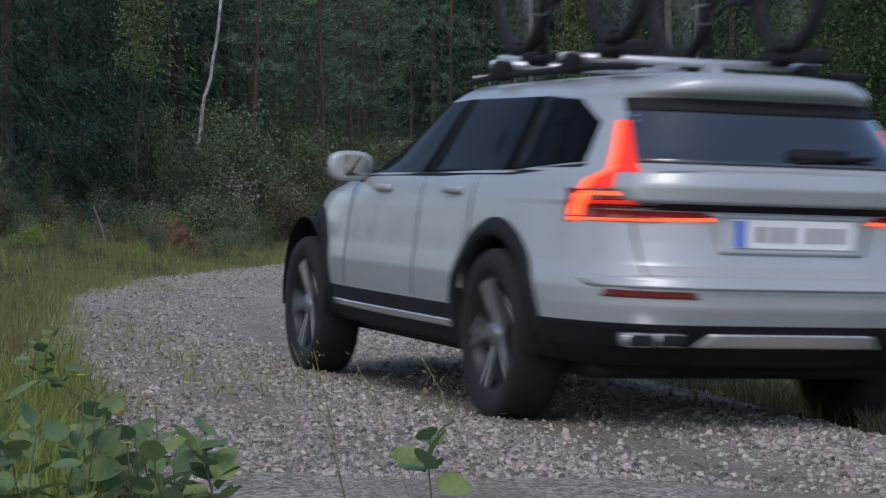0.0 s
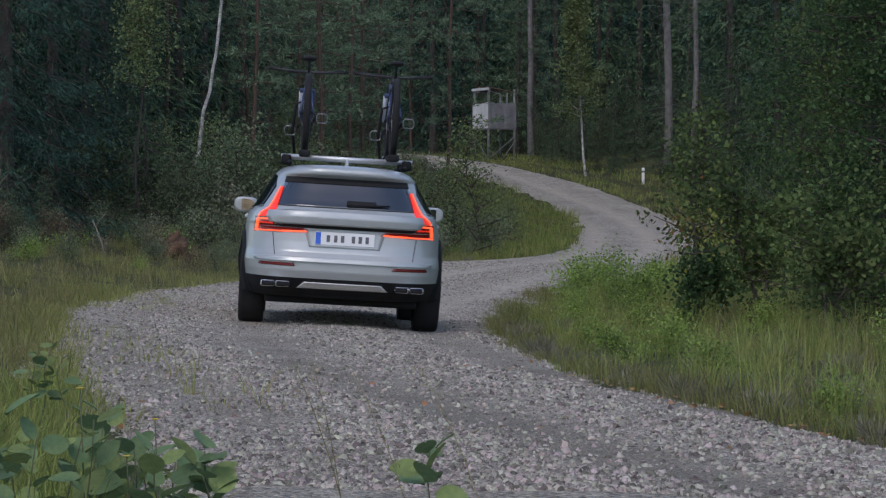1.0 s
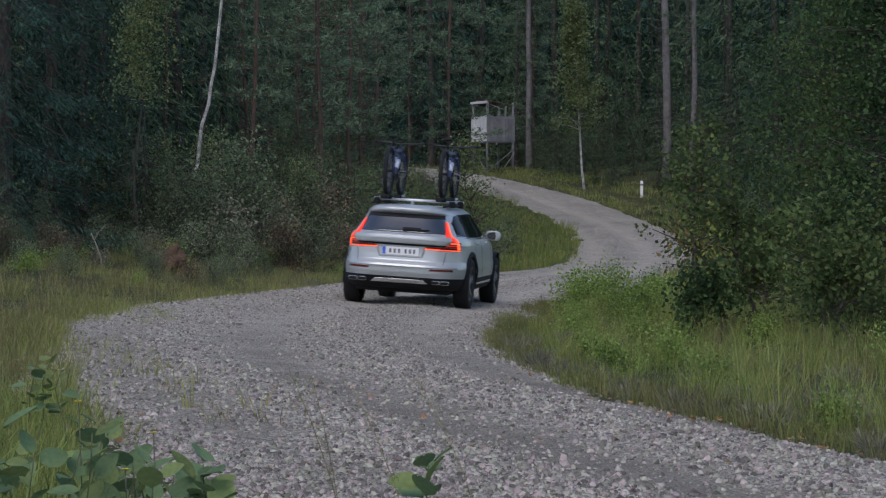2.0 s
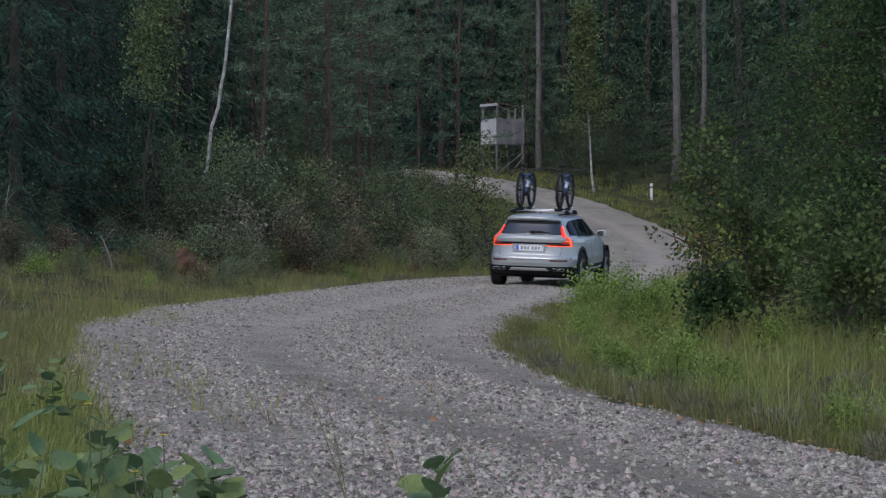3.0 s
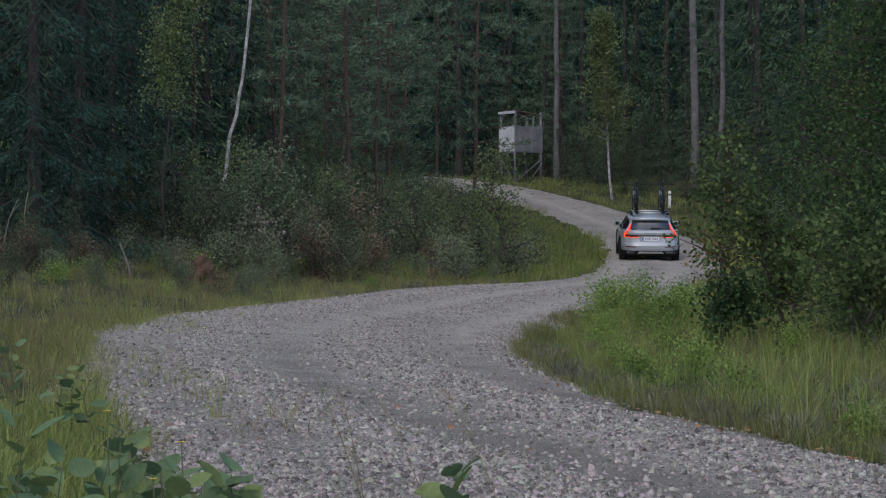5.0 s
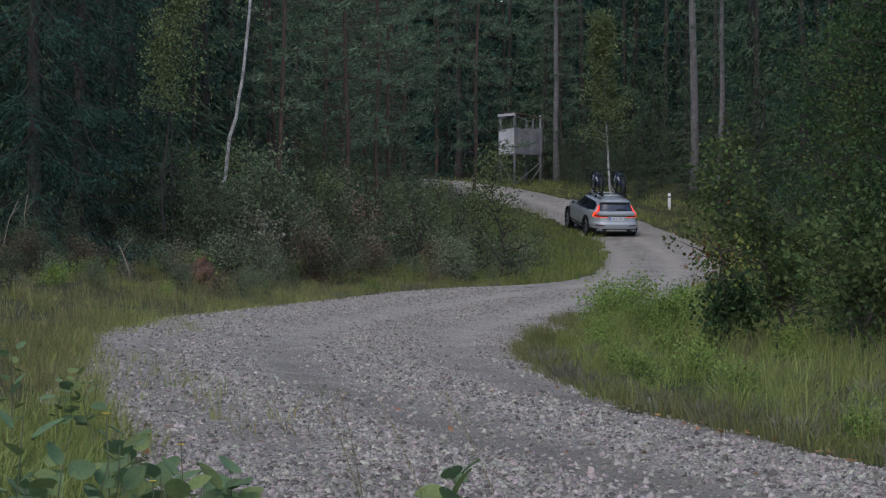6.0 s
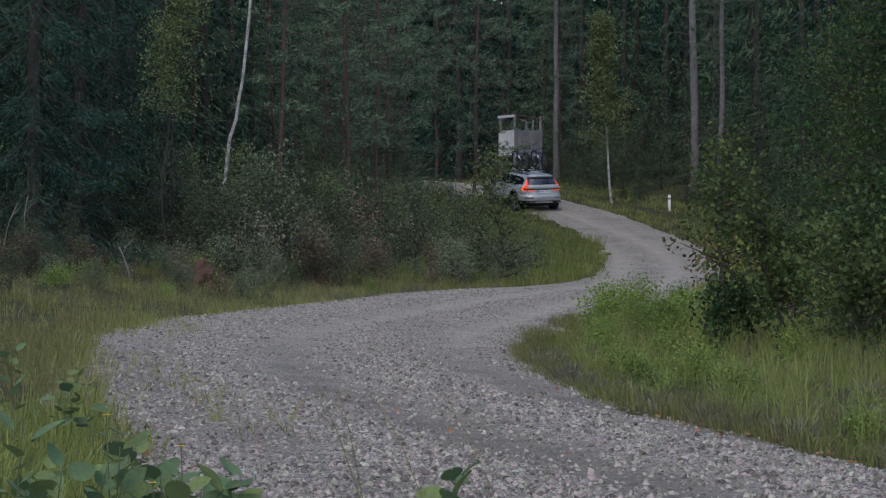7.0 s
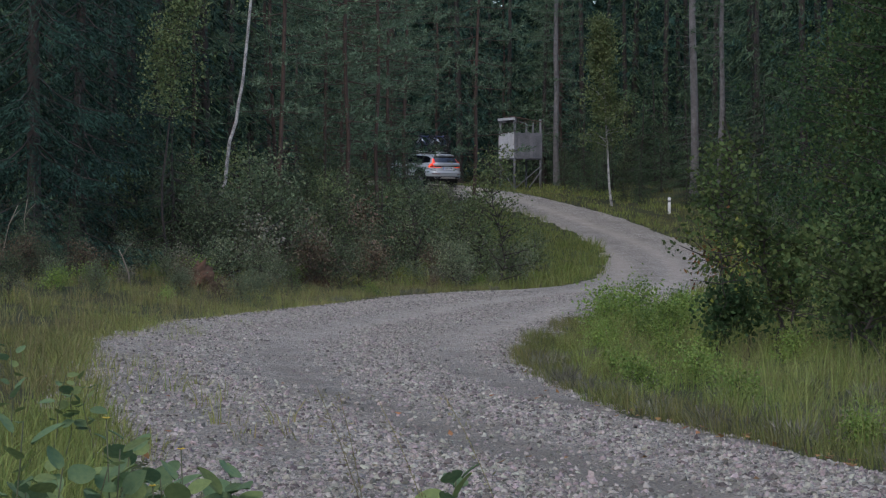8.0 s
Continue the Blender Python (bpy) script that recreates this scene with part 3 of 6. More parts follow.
def build_car():
    car = new("car")
    tagged(car, "silver estate car with glowing red tail lamps driving on gravel", "car")
    shell(car)
    wheels = [wheel(car, x, y) for x in (0.0, 2.875) for y in (0.795, -0.795)]
    for x in (0.0, 2.875):
        for s in (1, -1):
            arch(car, x, s)
    # glass
    panel("rear_window", [(-0.64, 1.055), (0.64, 1.055), (0.60, 1.14), (0.535, 1.305), (-0.535, 1.305), (-0.60, 1.14)], "rear", 1, M_GLASS_R, car, label="dark tinted rear window", cols=24)
    # black band over the glass top, painted in as the shade under the spoiler
    panel("spoiler_shade_band", [(-0.555, 1.265), (0.555, 1.265), (0.54, 1.318), (-0.54, 1.318)], "rear", 1, M_TYRE, car, lift=0.008, cols=20, rows=3)
    for s in (1, -1):
        panel("side_window", [(1.00, 1.005), (2.02, 0.995), (1.72, 1.20), (1.42, 1.335), (1.02, 1.345)], "side", s, M_GLASS, car, label="dark side window")
        panel("side_window", [(-0.02, 1.02), (0.96, 1.005), (0.98, 1.345), (0.10, 1.335)], "side", s, M_GLASS, car, label="dark side window")
        panel("side_window", [(-0.56, 1.055), (-0.06, 1.02), (0.05, 1.335), (-0.25, 1.315), (-0.48, 1.22)], "side", s, M_GLASS, car, label="dark quarter window")
        panel("pillar_trim", [(0.955, 1.005), (1.005, 1.005), (1.025, 1.345), (0.975, 1.345)], "side", s, M_PLASTIC, car, lift=0.003, cols=3, rows=10, label="black door pillar trim")
        panel("pillar_trim", [(-0.07, 1.02), (-0.01, 1.02), (0.11, 1.335), (0.04, 1.335)], "side", s, M_PLASTIC, car, lift=0.003, cols=3, rows=10, label="black door pillar trim")
        panel("window_trim", [(-0.58, 1.035), (-0.06, 1.0), (2.06, 0.975), (2.06, 0.99), (-0.06, 1.015), (-0.58, 1.05)], "side", s, M_PLASTIC, car, cols=40, rows=3)
        panel("sill_trim", [(0.42, 0.33), (2.45, 0.33), (2.45, 0.365), (0.42, 0.365)], "side", s, M_CHROME, car, lift=0.008, cols=20, rows=2)
        # a door line, a handle on each door
        for hx in (0.55, 1.55):
            bm = bmesh.new()
            box(bm, (0.21, 0.035, 0.032), pose(hx, s * (car_side(hx, 0.93) + 0.012), 0.93), 0.012)
            part("door_handle", bm, M_PAINT, car)
        for dx in (0.30, 0.98, 2.10):
            panel("door_gap", [(dx, 0.45), (dx + 0.008, 0.45), (dx + 0.008, 0.985), (dx, 0.985)], "side", s, M_PLASTIC, car, lift=0.002, cols=2, rows=12)
        # mirrors
        mir = bmesh.new()
        bmesh.ops.create_icosphere(mir, subdivisions=3, radius=1.0, matrix=pose(2.0, s * 0.925, 1.03, 0, 0, s * 8) @ Matrix.Diagonal((0.085, 0.115, 0.075, 1)))
        for v in mir.verts:
            q = Vector((v.co.x - 2.0, v.co.y - s * 0.925, v.co.z - 1.03))
            v.co = (max(v.co.x, 1.955), s * 0.925 + math.copysign(0.115 * (abs(q.y) / 0.115) ** 0.65, q.y), 1.03 + math.copysign(0.075 * (abs(q.z) / 0.075) ** 0.65, q.z))
        mirror = part("door_mirror", mir, M_PAINT, car)
        mg = bmesh.new()
        bmesh.ops.create_circle(mg, cap_ends=True, segments=28, radius=1.0, matrix=pose(1.951, s * 0.93, 1.03, 0, 90, s * -6) @ Matrix.Diagonal((0.056, 0.092, 1, 1)))
        part("mirror_glass", mg, M_MIRROR, mirror, smooth=False)
        bm = bmesh.new()
        box(bm, (0.06, 0.12, 0.03), pose(2.02, s * 0.865, 0.975, s * 25, 0, 0), 0.01)
        part("mirror_foot", bm, M_PLASTIC, mirror)
        # tail lamps: a lens, then the glowing strips
        lens = panel("tail_lamp", [(s * 0.30, 0.835), (s * 0.80, 0.815), (s * 0.795, 0.95), (s * 0.63, 0.952), (s * 0.62, 0.875), (s * 0.36, 0.868)], "rear", 1, M_LENS, car, lift=0.006, cols=16, label="red tail lamp")
        panel("lamp_arm", [(s * 0.63, 0.955), (s * 0.775, 0.945), (s * 0.755, 0.985), (s * 0.685, 1.035), (s * 0.645, 1.10), (s * 0.590, 1.225), (s * 0.560, 1.225), (s * 0.592, 1.10), (s * 0.608, 1.035)], "rear", 1, M_LAMP, lens, lift=0.010, cols=6, rows=14, label="glowing red lamp arm")
        panel("light_strip", [(s * 0.755, 0.95), (s * 0.775, 0.947), (s * 0.757, 0.985), (s * 0.687, 1.035), (s * 0.647, 1.10), (s * 0.590, 1.225), (s * 0.576, 1.225), (s * 0.630, 1.10), (s * 0.668, 1.035), (s * 0.737, 0.985)], "rear", 1, M_LAMP_B, lens, lift=0.014, cols=3, rows=14)
        panel("lamp_block", [(s * 0.63, 0.892), (s * 0.785, 0.888), (s * 0.78, 0.905), (s * 0.64, 0.908)], "rear", 1, M_LAMP, lens, lift=0.010, cols=8, rows=4)
        panel("light_strip", [(s * 0.33, 0.835), (s * 0.795, 0.820), (s * 0.795, 0.837), (s * 0.35, 0.848)], "rear", 1, M_LAMP_B, lens, lift=0.014, cols=16, rows=3, label="bright glowing strip")
        panel("light_strip", [(s * 0.765, 0.843), (s * 0.795, 0.843), (s * 0.785, 0.93), (s * 0.755, 0.93)], "rear", 1, M_LAMP_B, lens, lift=0.014, cols=4, rows=6)
        panel("light_strip", [(s * 0.645, 0.925), (s * 0.775, 0.922), (s * 0.775, 0.94), (s * 0.655, 0.943)], "rear", 1, M_LAMP_B, lens, lift=0.014, cols=6, rows=3)
        panel("reflector", [(s * 0.42, 0.535), (s * 0.745, 0.535), (s * 0.735, 0.565), (s * 0.44, 0.562)], "rear", 1, M_REFL, car, lift=0.005, cols=10, rows=3, label="dark red bumper reflector")
        # exhaust tips
        for ey in (0.52, 0.65):
            bm = bmesh.new()
            box(bm, (0.10, 0.125, 0.055), pose(-0.955, s * ey, 0.375, 0, 0, s * -6), 0.018)
            tip = part("exhaust_tip", bm, M_CHROME, car, "bright metal exhaust trim")
            bm = bmesh.new()
            box(bm, (0.012, 0.110, 0.042), pose(-1.002, s * ey, 0.375, 0, 0, s * -6), 0.008)
            part("exhaust_opening", bm, M_PLASTIC, tip)
        # roof rail
        xs = np.linspace(-0.55, 1.45, 24)
        tube("roof_rail", np.stack([xs, np.full(24, s * 0.535) - s * 0.03 * ((xs - 0.4) / 1.0) ** 2, 1.455 - 0.045 * np.clip(np.abs(xs - 0.42) - 0.6, 0, 1) ** 1.2], -1), 0.015, M_PLASTIC, car)
    # tailgate: shelf edge, gap, plate, badges, wiper
    panel("tailgate_shelf", [(-0.66, 0.905), (0.66, 0.905), (0.70, 0.955), (0.68, 1.015), (0.34, 1.035), (-0.34, 1.035), (-0.68, 1.015), (-0.70, 0.955)], "rear", 1, M_PAINT, car, lift=0.022, depth=0.03, cols=30)
    # black strip that paints the shade below the shelf's overhang
    panel("shelf_shadow_gap", [(-0.60, 0.872), (0.60, 0.872), (0.66, 0.899), (-0.66, 0.899)], "rear", 1, M_PLASTIC, car, lift=0.002, cols=24, rows=2)
    panel("tailgate_gap", [(-0.58, 0.606), (0.58, 0.606), (0.60, 0.616), (-0.60, 0.616)], "rear", 1, M_PLASTIC, car, lift=0.003, cols=24, rows=2)
    for s in (1, -1):
        panel("tailgate_gap", [(s * 0.60, 0.61), (s * 0.606, 0.61), (s * 0.636, 0.82), (s * 0.630, 0.82)], "rear", 1, M_PLASTIC, car, lift=0.003, cols=3, rows=8)
    panel("plate_recess", [(-0.31, 0.71), (0.31, 0.71), (0.36, 0.868), (-0.36, 0.868)], "rear", 1, M_PAINT, car, lift=0.006, cols=16)
    bm = bmesh.new()
    box(bm, (0.012, 0.52, 0.112), pose(-0.965, 0, 0.79), 0.004)
    plate = part("number_plate", bm, M_PLATE, car, "white plate with a blue end", smooth=False)
    bm = bmesh.new()
    box(bm, (0.004, 0.045, 0.104), pose(-0.9735, 0.233, 0.79))
    part("plate_band", bm, M_BLUE, plate, smooth=False)
    for yy in (0.145, 0.080, 0.020, -0.075, -0.135, -0.195):
        bm = bmesh.new()
        box(bm, (0.004, 0.030, 0.060), pose(-0.9735, yy, 0.79), 0.001)
        part("plate_bar", bm, M_INK, plate, smooth=False)
    panel("bumper_ridge", [(-0.78, 0.575), (0.78, 0.575), (0.80, 0.605), (0.62, 0.625), (-0.62, 0.625), (-0.80, 0.605)], "rear", 1, M_PAINT, car, lift=0.02, depth=0.03, cols=30, rows=4)
    panel("skid_trim", [(-0.38, 0.345), (0.38, 0.345), (0.44, 0.33), (0.36, 0.405), (-0.36, 0.405), (-0.44, 0.33)][:1] + [(0.40, 0.345), (0.34, 0.40), (-0.34, 0.40), (-0.40, 0.345)], "rear", 1, M_ALU, car, lift=0.018, depth=0.02, cols=20, rows=4, label="silver skid plate trim")
    tube("rear_wiper", [(-0.905, -0.02, 1.075), (-0.91, -0.10, 1.085), (-0.895, -0.38, 1.10)], [0.016, 0.014, 0.008], M_PLASTIC, car)
    bm = bmesh.new()
    box(bm, (0.05, 0.26, 0.05), pose(-0.895, -0.13, 1.10, 0, 25, 0), 0.015)
    part("wiper_cover", bm, M_PLASTIC, car)
    bm = bmesh.new()
    bmesh.ops.create_icosphere(bm, subdivisions=2, radius=1, matrix=pose(-0.15, 0, 1.435) @ Matrix.Diagonal((0.10, 0.022, 0.07, 1)))
    part("antenna_fin", bm, M_PAINT, car)
    # underbody
    bm = bmesh.new()
    box(bm, (3.9, 1.36, 0.12), pose(1.35, 0, 0.255), 0.03)
    part("underbody", bm, M_PLASTIC, car)
    for x in (0.0, 2.875):
        tube("axle", [(x, -0.75, 0.34), (x, 0.75, 0.34)], 0.05, M_PLASTIC, car)
    bm = bmesh.new()
    box(bm, (0.5, 0.7, 0.10), pose(-0.6, 0, 0.31), 0.04)
    part("silencer", bm, M_PLASTIC, car)
    # the rack: two cross bars with clamps and two wheel trays
    for x in (0.05, 0.90):
        tube("cross_bar", [(x, -0.60, 1.505), (x, 0.60, 1.505)], 0.019, M_ALU, car, "silver roof cross bar")
        for s in (1, -1):
            bm = bmesh.new()
            box(bm, (0.09, 0.09, 0.09), pose(x, s * 0.55, 1.475), 0.02)
            part("bar_clamp", bm, M_PLASTIC, car)
    for y in (0.39, -0.41):
        bm = bmesh.new()
        box(bm, (1.55, 0.075, 0.022), pose(0.42, y, 1.537), 0.008)
        tray = part("bike_tray", bm, M_PLASTIC, car, "black bicycle tray")
        bm = bmesh.new()
        box(bm, (0.34, 0.08, 0.03), pose(1.12, y, 1.545, 0, -4, 0), 0.01)
        part("tray_end", bm, M_ALU, tray, "silver tray end")
        tube("holding_arm", [(0.55, y + 0.09, 1.54), (0.50, y + 0.12, 1.75), (0.42, y + 0.10, 2.0), (0.44, y + 0.04, 2.02)], 0.014, M_PLASTIC, tray)
        for x in (-0.30, 0.05, 0.90):
            bm = bmesh.new()
            box(bm, (0.12, 0.10, 0.06), pose(x, y, 1.535), 0.015)
            part("tray_clamp", bm, M_PLASTIC, tray)
    return car, wheels


def build_bike(label):
    """A mountain bike, upright; the foot of its rear wheel is the origin, x leads forward."""
    bike = new("mountain_bike")
    tagged(bike, label, "bicycle", "bikes on the roof")
    R = 0.36
    rear, front, crank = np.array([0, 0, R]), np.array([1.12, 0, R]), np.array([0.42, 0, R - 0.10])
    seat, head_t, head_b = np.array([0.24, 0, 0.72]), np.array([0.86, 0, 0.70]), np.array([0.90, 0, 0.60])
    for c in (rear, front):
        w = new("bike_wheel")
        w.parent = bike
        w.location = c
        ang = np.linspace(0, 2 * np.pi, 41)
        ring = np.stack([np.cos(ang), 0 * ang, np.sin(ang)], -1)
        tube("tyre", ring * (R - 0.03), 0.031, M_TYRE, w, closed=False)
        tube("rim", ring * (R - 0.065), 0.012, M_RIM_D, w, closed=False, sides=6)
        tube("hub", [(0, -0.05, 0), (0, 0.05, 0)], 0.022, M_RIM_D, w)
        vs = [tube_np([(0, 0.03 * (-1) ** k, 0), (np.cos(a) * (R - 0.07), 0, np.sin(a) * (R - 0.07))], 0.0015, 4) for k, a in enumerate(np.linspace(0, 2 * np.pi, 24, endpoint=False))]
        v, q = merge(vs)
        part("spokes", mesh_np("spokes", v, [q], M_RIM, False), None, w)
    fr = tube("bike_frame", [head_b, crank], 0.030, M_FRAME, bike)
    tube("top_tube", [head_t - (0, 0, 0.03), seat - (0, 0, 0.08)], 0.024, M_FRAME, fr)
    tube("seat_tube", [crank, seat], 0.022, M_FRAME, fr)
    tube("head_tube", [head_t, head_b], 0.028, M_FRAME, fr)
    tube("decal_band", [head_b + (crank - head_b) * 0.25 + (0, 0, 0.004), head_b + (crank - head_b) * 0.6 + (0, 0, 0.004)], 0.0315, M_DECAL, fr)
    for s in (1, -1):
        tube("chain_stay", [crank + (0, s * 0.03, 0), rear + (0, s * 0.06, 0)], 0.011, M_FRAME, fr)
        tube("seat_stay", [seat - (0, -s * 0.025, 0.12), rear + (0, s * 0.06, 0)], 0.010, M_FRAME, fr)
        tube("fork_leg", [head_b + (0, s * 0.055, -0.02), front + (0, s * 0.06, 0)], [0.022, 0.016], M_DECAL if s > 0 else M_FRAME, bike)
        arm = tube("crank_arm", [crank + (0, s * 0.06, 0), crank + (s * 0.13, s * 0.085, -s * 0.06)], 0.012, M_RIM_D, bike)
        pc = crank + (s * 0.13, s * 0.145, -s * 0.06)
        tube("pedal", [pc + (0, dy, dz) for dy, dz in ((-0.05, -0.02), (-0.035, -0.042), (0.035, -0.042), (0.05, -0.02), (0.05, 0.02), (0.035, 0.042), (-0.035, 0.042), (-0.05, 0.02), (-0.05, -0.02))], 0.005, M_RIM, arm, sides=6)
        tube("grip", [head_t + (0.02, s * 0.25, 0.085), head_t + (-0.02, s * 0.375, 0.085)], 0.017, M_TYRE, bike)
    tube("fork_crown", [head_b + (0, -0.07, -0.01), head_b + (0, 0.07, -0.01)], 0.024, M_FRAME, bike)
    tube("stem", [head_t, head_t + (0.05, 0, 0.07)], 0.018, M_RIM_D, bike)
    tube("handlebar", [head_t + (-0.02, -0.37, 0.085), head_t + (0.04, -0.12, 0.07), head_t + (0.05, 0, 0.068), head_t + (0.04, 0.12, 0.07), head_t + (-0.02, 0.37, 0.085)], 0.013, M_RIM_D, bike)
    tube("seat_post", [seat, seat + (-0.035, 0, 0.12)], 0.015, M_RIM_D, bike)
    bm = bmesh.new()
    bmesh.ops.create_icosphere(bm, subdivisions=3, radius=1.0, matrix=Matrix.Translation(Vector(seat + (-0.05, 0, 0.14))) @ Matrix.Diagonal((0.135, 0.07, 0.028, 1)))
    for v in bm.verts:
        v.co.y *= 0.35 + 0.65 * min(1.0, max(0.0, (seat[0] + 0.10 - v.co.x) / 0.16))
    part("saddle", bm, M_TYRE, bike)
    v, q = lathe([(0.0, -0.055), (0.075, -0.055), (0.08, -0.05), (0.075, -0.045), (0.0, -0.045)], 24)
    part("chain_ring", mesh_np("chain_ring", v + crank, [q], M_RIM_D, False), None, bike)
    return bike


car, car_wheels = build_car()
BIKE_AT = [pose(-0.05, 0.39, 1.55), pose(-0.05, -0.41, 1.55)]
bikes = [build_bike("dark blue mountain bike standing on the roof rack"), build_bike("dark blue mountain bike clamped upright on the roof rack")]


# ---- hunting tower, post ----
def build_tower():
    gx, gy = 3.18, 108.0
    tower = new("hunting_tower")
    tagged(tower, "weathered grey wooden hunting tower on posts beside the road", "hunting tower")
    z0 = 2.80
    tower.matrix_basis = pose(gx, gy, z0, 0, 0, 27)
    W, D = 1.42, 1.42   # the front corner is the origin
    low, top, roof = 1.42, 2.55, 3.22
    for i, (x, y) in enumerate(((0.05, 0.05), (W - 0.05, 0.05), (W - 0.05, D - 0.05), (0.05, D - 0.05))):
        tube("leg", [(x, y, -0.6), (x, y, roof - 0.05)], [0.06, 0.05], M_PLANK, tower, sides=8)
    for (a, b) in (((0.05, 0, 0.05), (W, 0, 1.1)), ((W * 0.55, 0, 0.1), (W, 0, 0.9)), ((0, 0.1, 0.1), (0, D, 1.2))):
        tube("brace", [a, b], 0.022, M_PLANK, tower, sides=6)
    n = 9
    for k in range(n):
        for face in range(4):
            s = (k + 0.5) / n
            bm = bmesh.new()
            h = top - low + 0.02 * math.sin(k * 2.1 + face)
            if face == 0:
                box(bm, (W / n - 0.006, 0.024, h), pose(s * W, -0.012, low + h / 2))
            elif face == 1:
                box(bm, (0.024, D / n - 0.006, h), pose(-0.012, s * D, low + h / 2))
            elif face == 2:
                box(bm, (W / n - 0.006, 0.024, h), pose(s * W, D + 0.012, low + h / 2))
            else:
                box(bm, (0.024, D / n - 0.006, h), pose(W + 0.012, s * D, low + h / 2))
            # left face takes the paler boards: its brighter light is in the colour
            part("board", bm, M_PLANK_LIT if face == 1 else M_PLANK, tower, smooth=False)
    bm = bmesh.new()
    box(bm, (W, D, 0.05), pose(W / 2, D / 2, low - 0.03))
    part("floor_deck", bm, M_PLANK, tower, smooth=False)
    for k in range(6):
        bm = bmesh.new()
        box(bm, (W * (0.98 - 0.11 * (k % 3)), D / 6 - 0.02, 0.035), pose(W * 0.52, (k + 0.5) * D / 6, roof - 0.06 - 0.04 * (k % 2), 3, 9 + 3 * (k % 3), (k % 2) * 5 - 2))
        part("roof_board", bm, M_ROTTEN, tower, "brown rotten sagging roof board", smooth=False)
    for (x, y, lx, ly, z) in ((-0.02, D / 2, 0.07, D + 0.06, roof), (W / 2, D, W + 0.06, 0.05, roof - 0.08), (W * 0.5, -0.02, W, 0.04, top - 0.03)):
        bm = bmesh.new()
        box(bm, (lx, ly, 0.11), pose(x, y, z - 0.05))
        # the left beam is painted lit as well
        part("beam", bm, M_PLANK_LIT if x < 0 else M_PLANK, tower, smooth=False)
    for x, h in ((0.04, 0.66), (0.62, 0.40), (0.95, 0.46)):
        bm = bmesh.new()
        box(bm, (0.07, 0.05, h), pose(x, -0.02, top + h / 2, 0, 3, 0))
        part("rail_post", bm, M_PLANK, tower, smooth=False)
    return tower


def build_post():
    x, y = 8.9, 95.0
    post = new("marker_post")
    post.matrix_basis = pose(x, y, float(ground_z(x, y)) - 0.1)
    tagged(post, "short white marker post at the roadside", "post")
    bm = bmesh.new()
    box(bm, (0.11, 0.06, 0.75), pose(0, 0, 0.375), 0.012)
    part("shaft", bm, M_POST, post)
    bm = bmesh.new()
    box(bm, (0.114, 0.064, 0.08), pose(0, 0, 0.60), 0.01)
    part("band", bm, M_PLANK, post)
    return post


tower = build_tower()
marker = build_post()


# ---- trees ----
def wander(rng, height, lean, steps=9, wob=0.05):
    z = np.linspace(0, height, steps)
    x = lean[0] * z + np.cumsum(rng.normal(0, wob, steps)) - 0
    y = lean[1] * z + np.cumsum(rng.normal(0, wob, steps))
    x[0] = y[0] = 0
    return np.stack([x, y, z], -1)


def along_path(path, z):
    return np.stack([np.interp(z, path[:, 2], path[:, k]) for k in range(3)], -1)


def make_tree(name, label, category, path, r0, r1, bark, crown, leaf, limbs=None, group=""):
    """A tree thing: tapered trunk with its bare limbs, and a crown of small leaves or needle sprays."""
    tree = new(name)
    tagged(tree, label, category, group)
    rad = np.linspace(r0, r1, len(path))
    rad[0] *= 1.25
    v, q = tube_np(path, rad, 9)
    part("trunk", mesh_np("trunk", v, [q], bark, True), None, tree)
    if limbs:
        v, q = merge(limbs)
        part("limbwork", mesh_np("limbwork", v, [q], bark, True), None, tree)["kind"] = "stuff"
    if crown is not None:
        part("crown", mesh_np("crown", crown[0], [crown[1]], leaf, False), None, tree)
    return tree


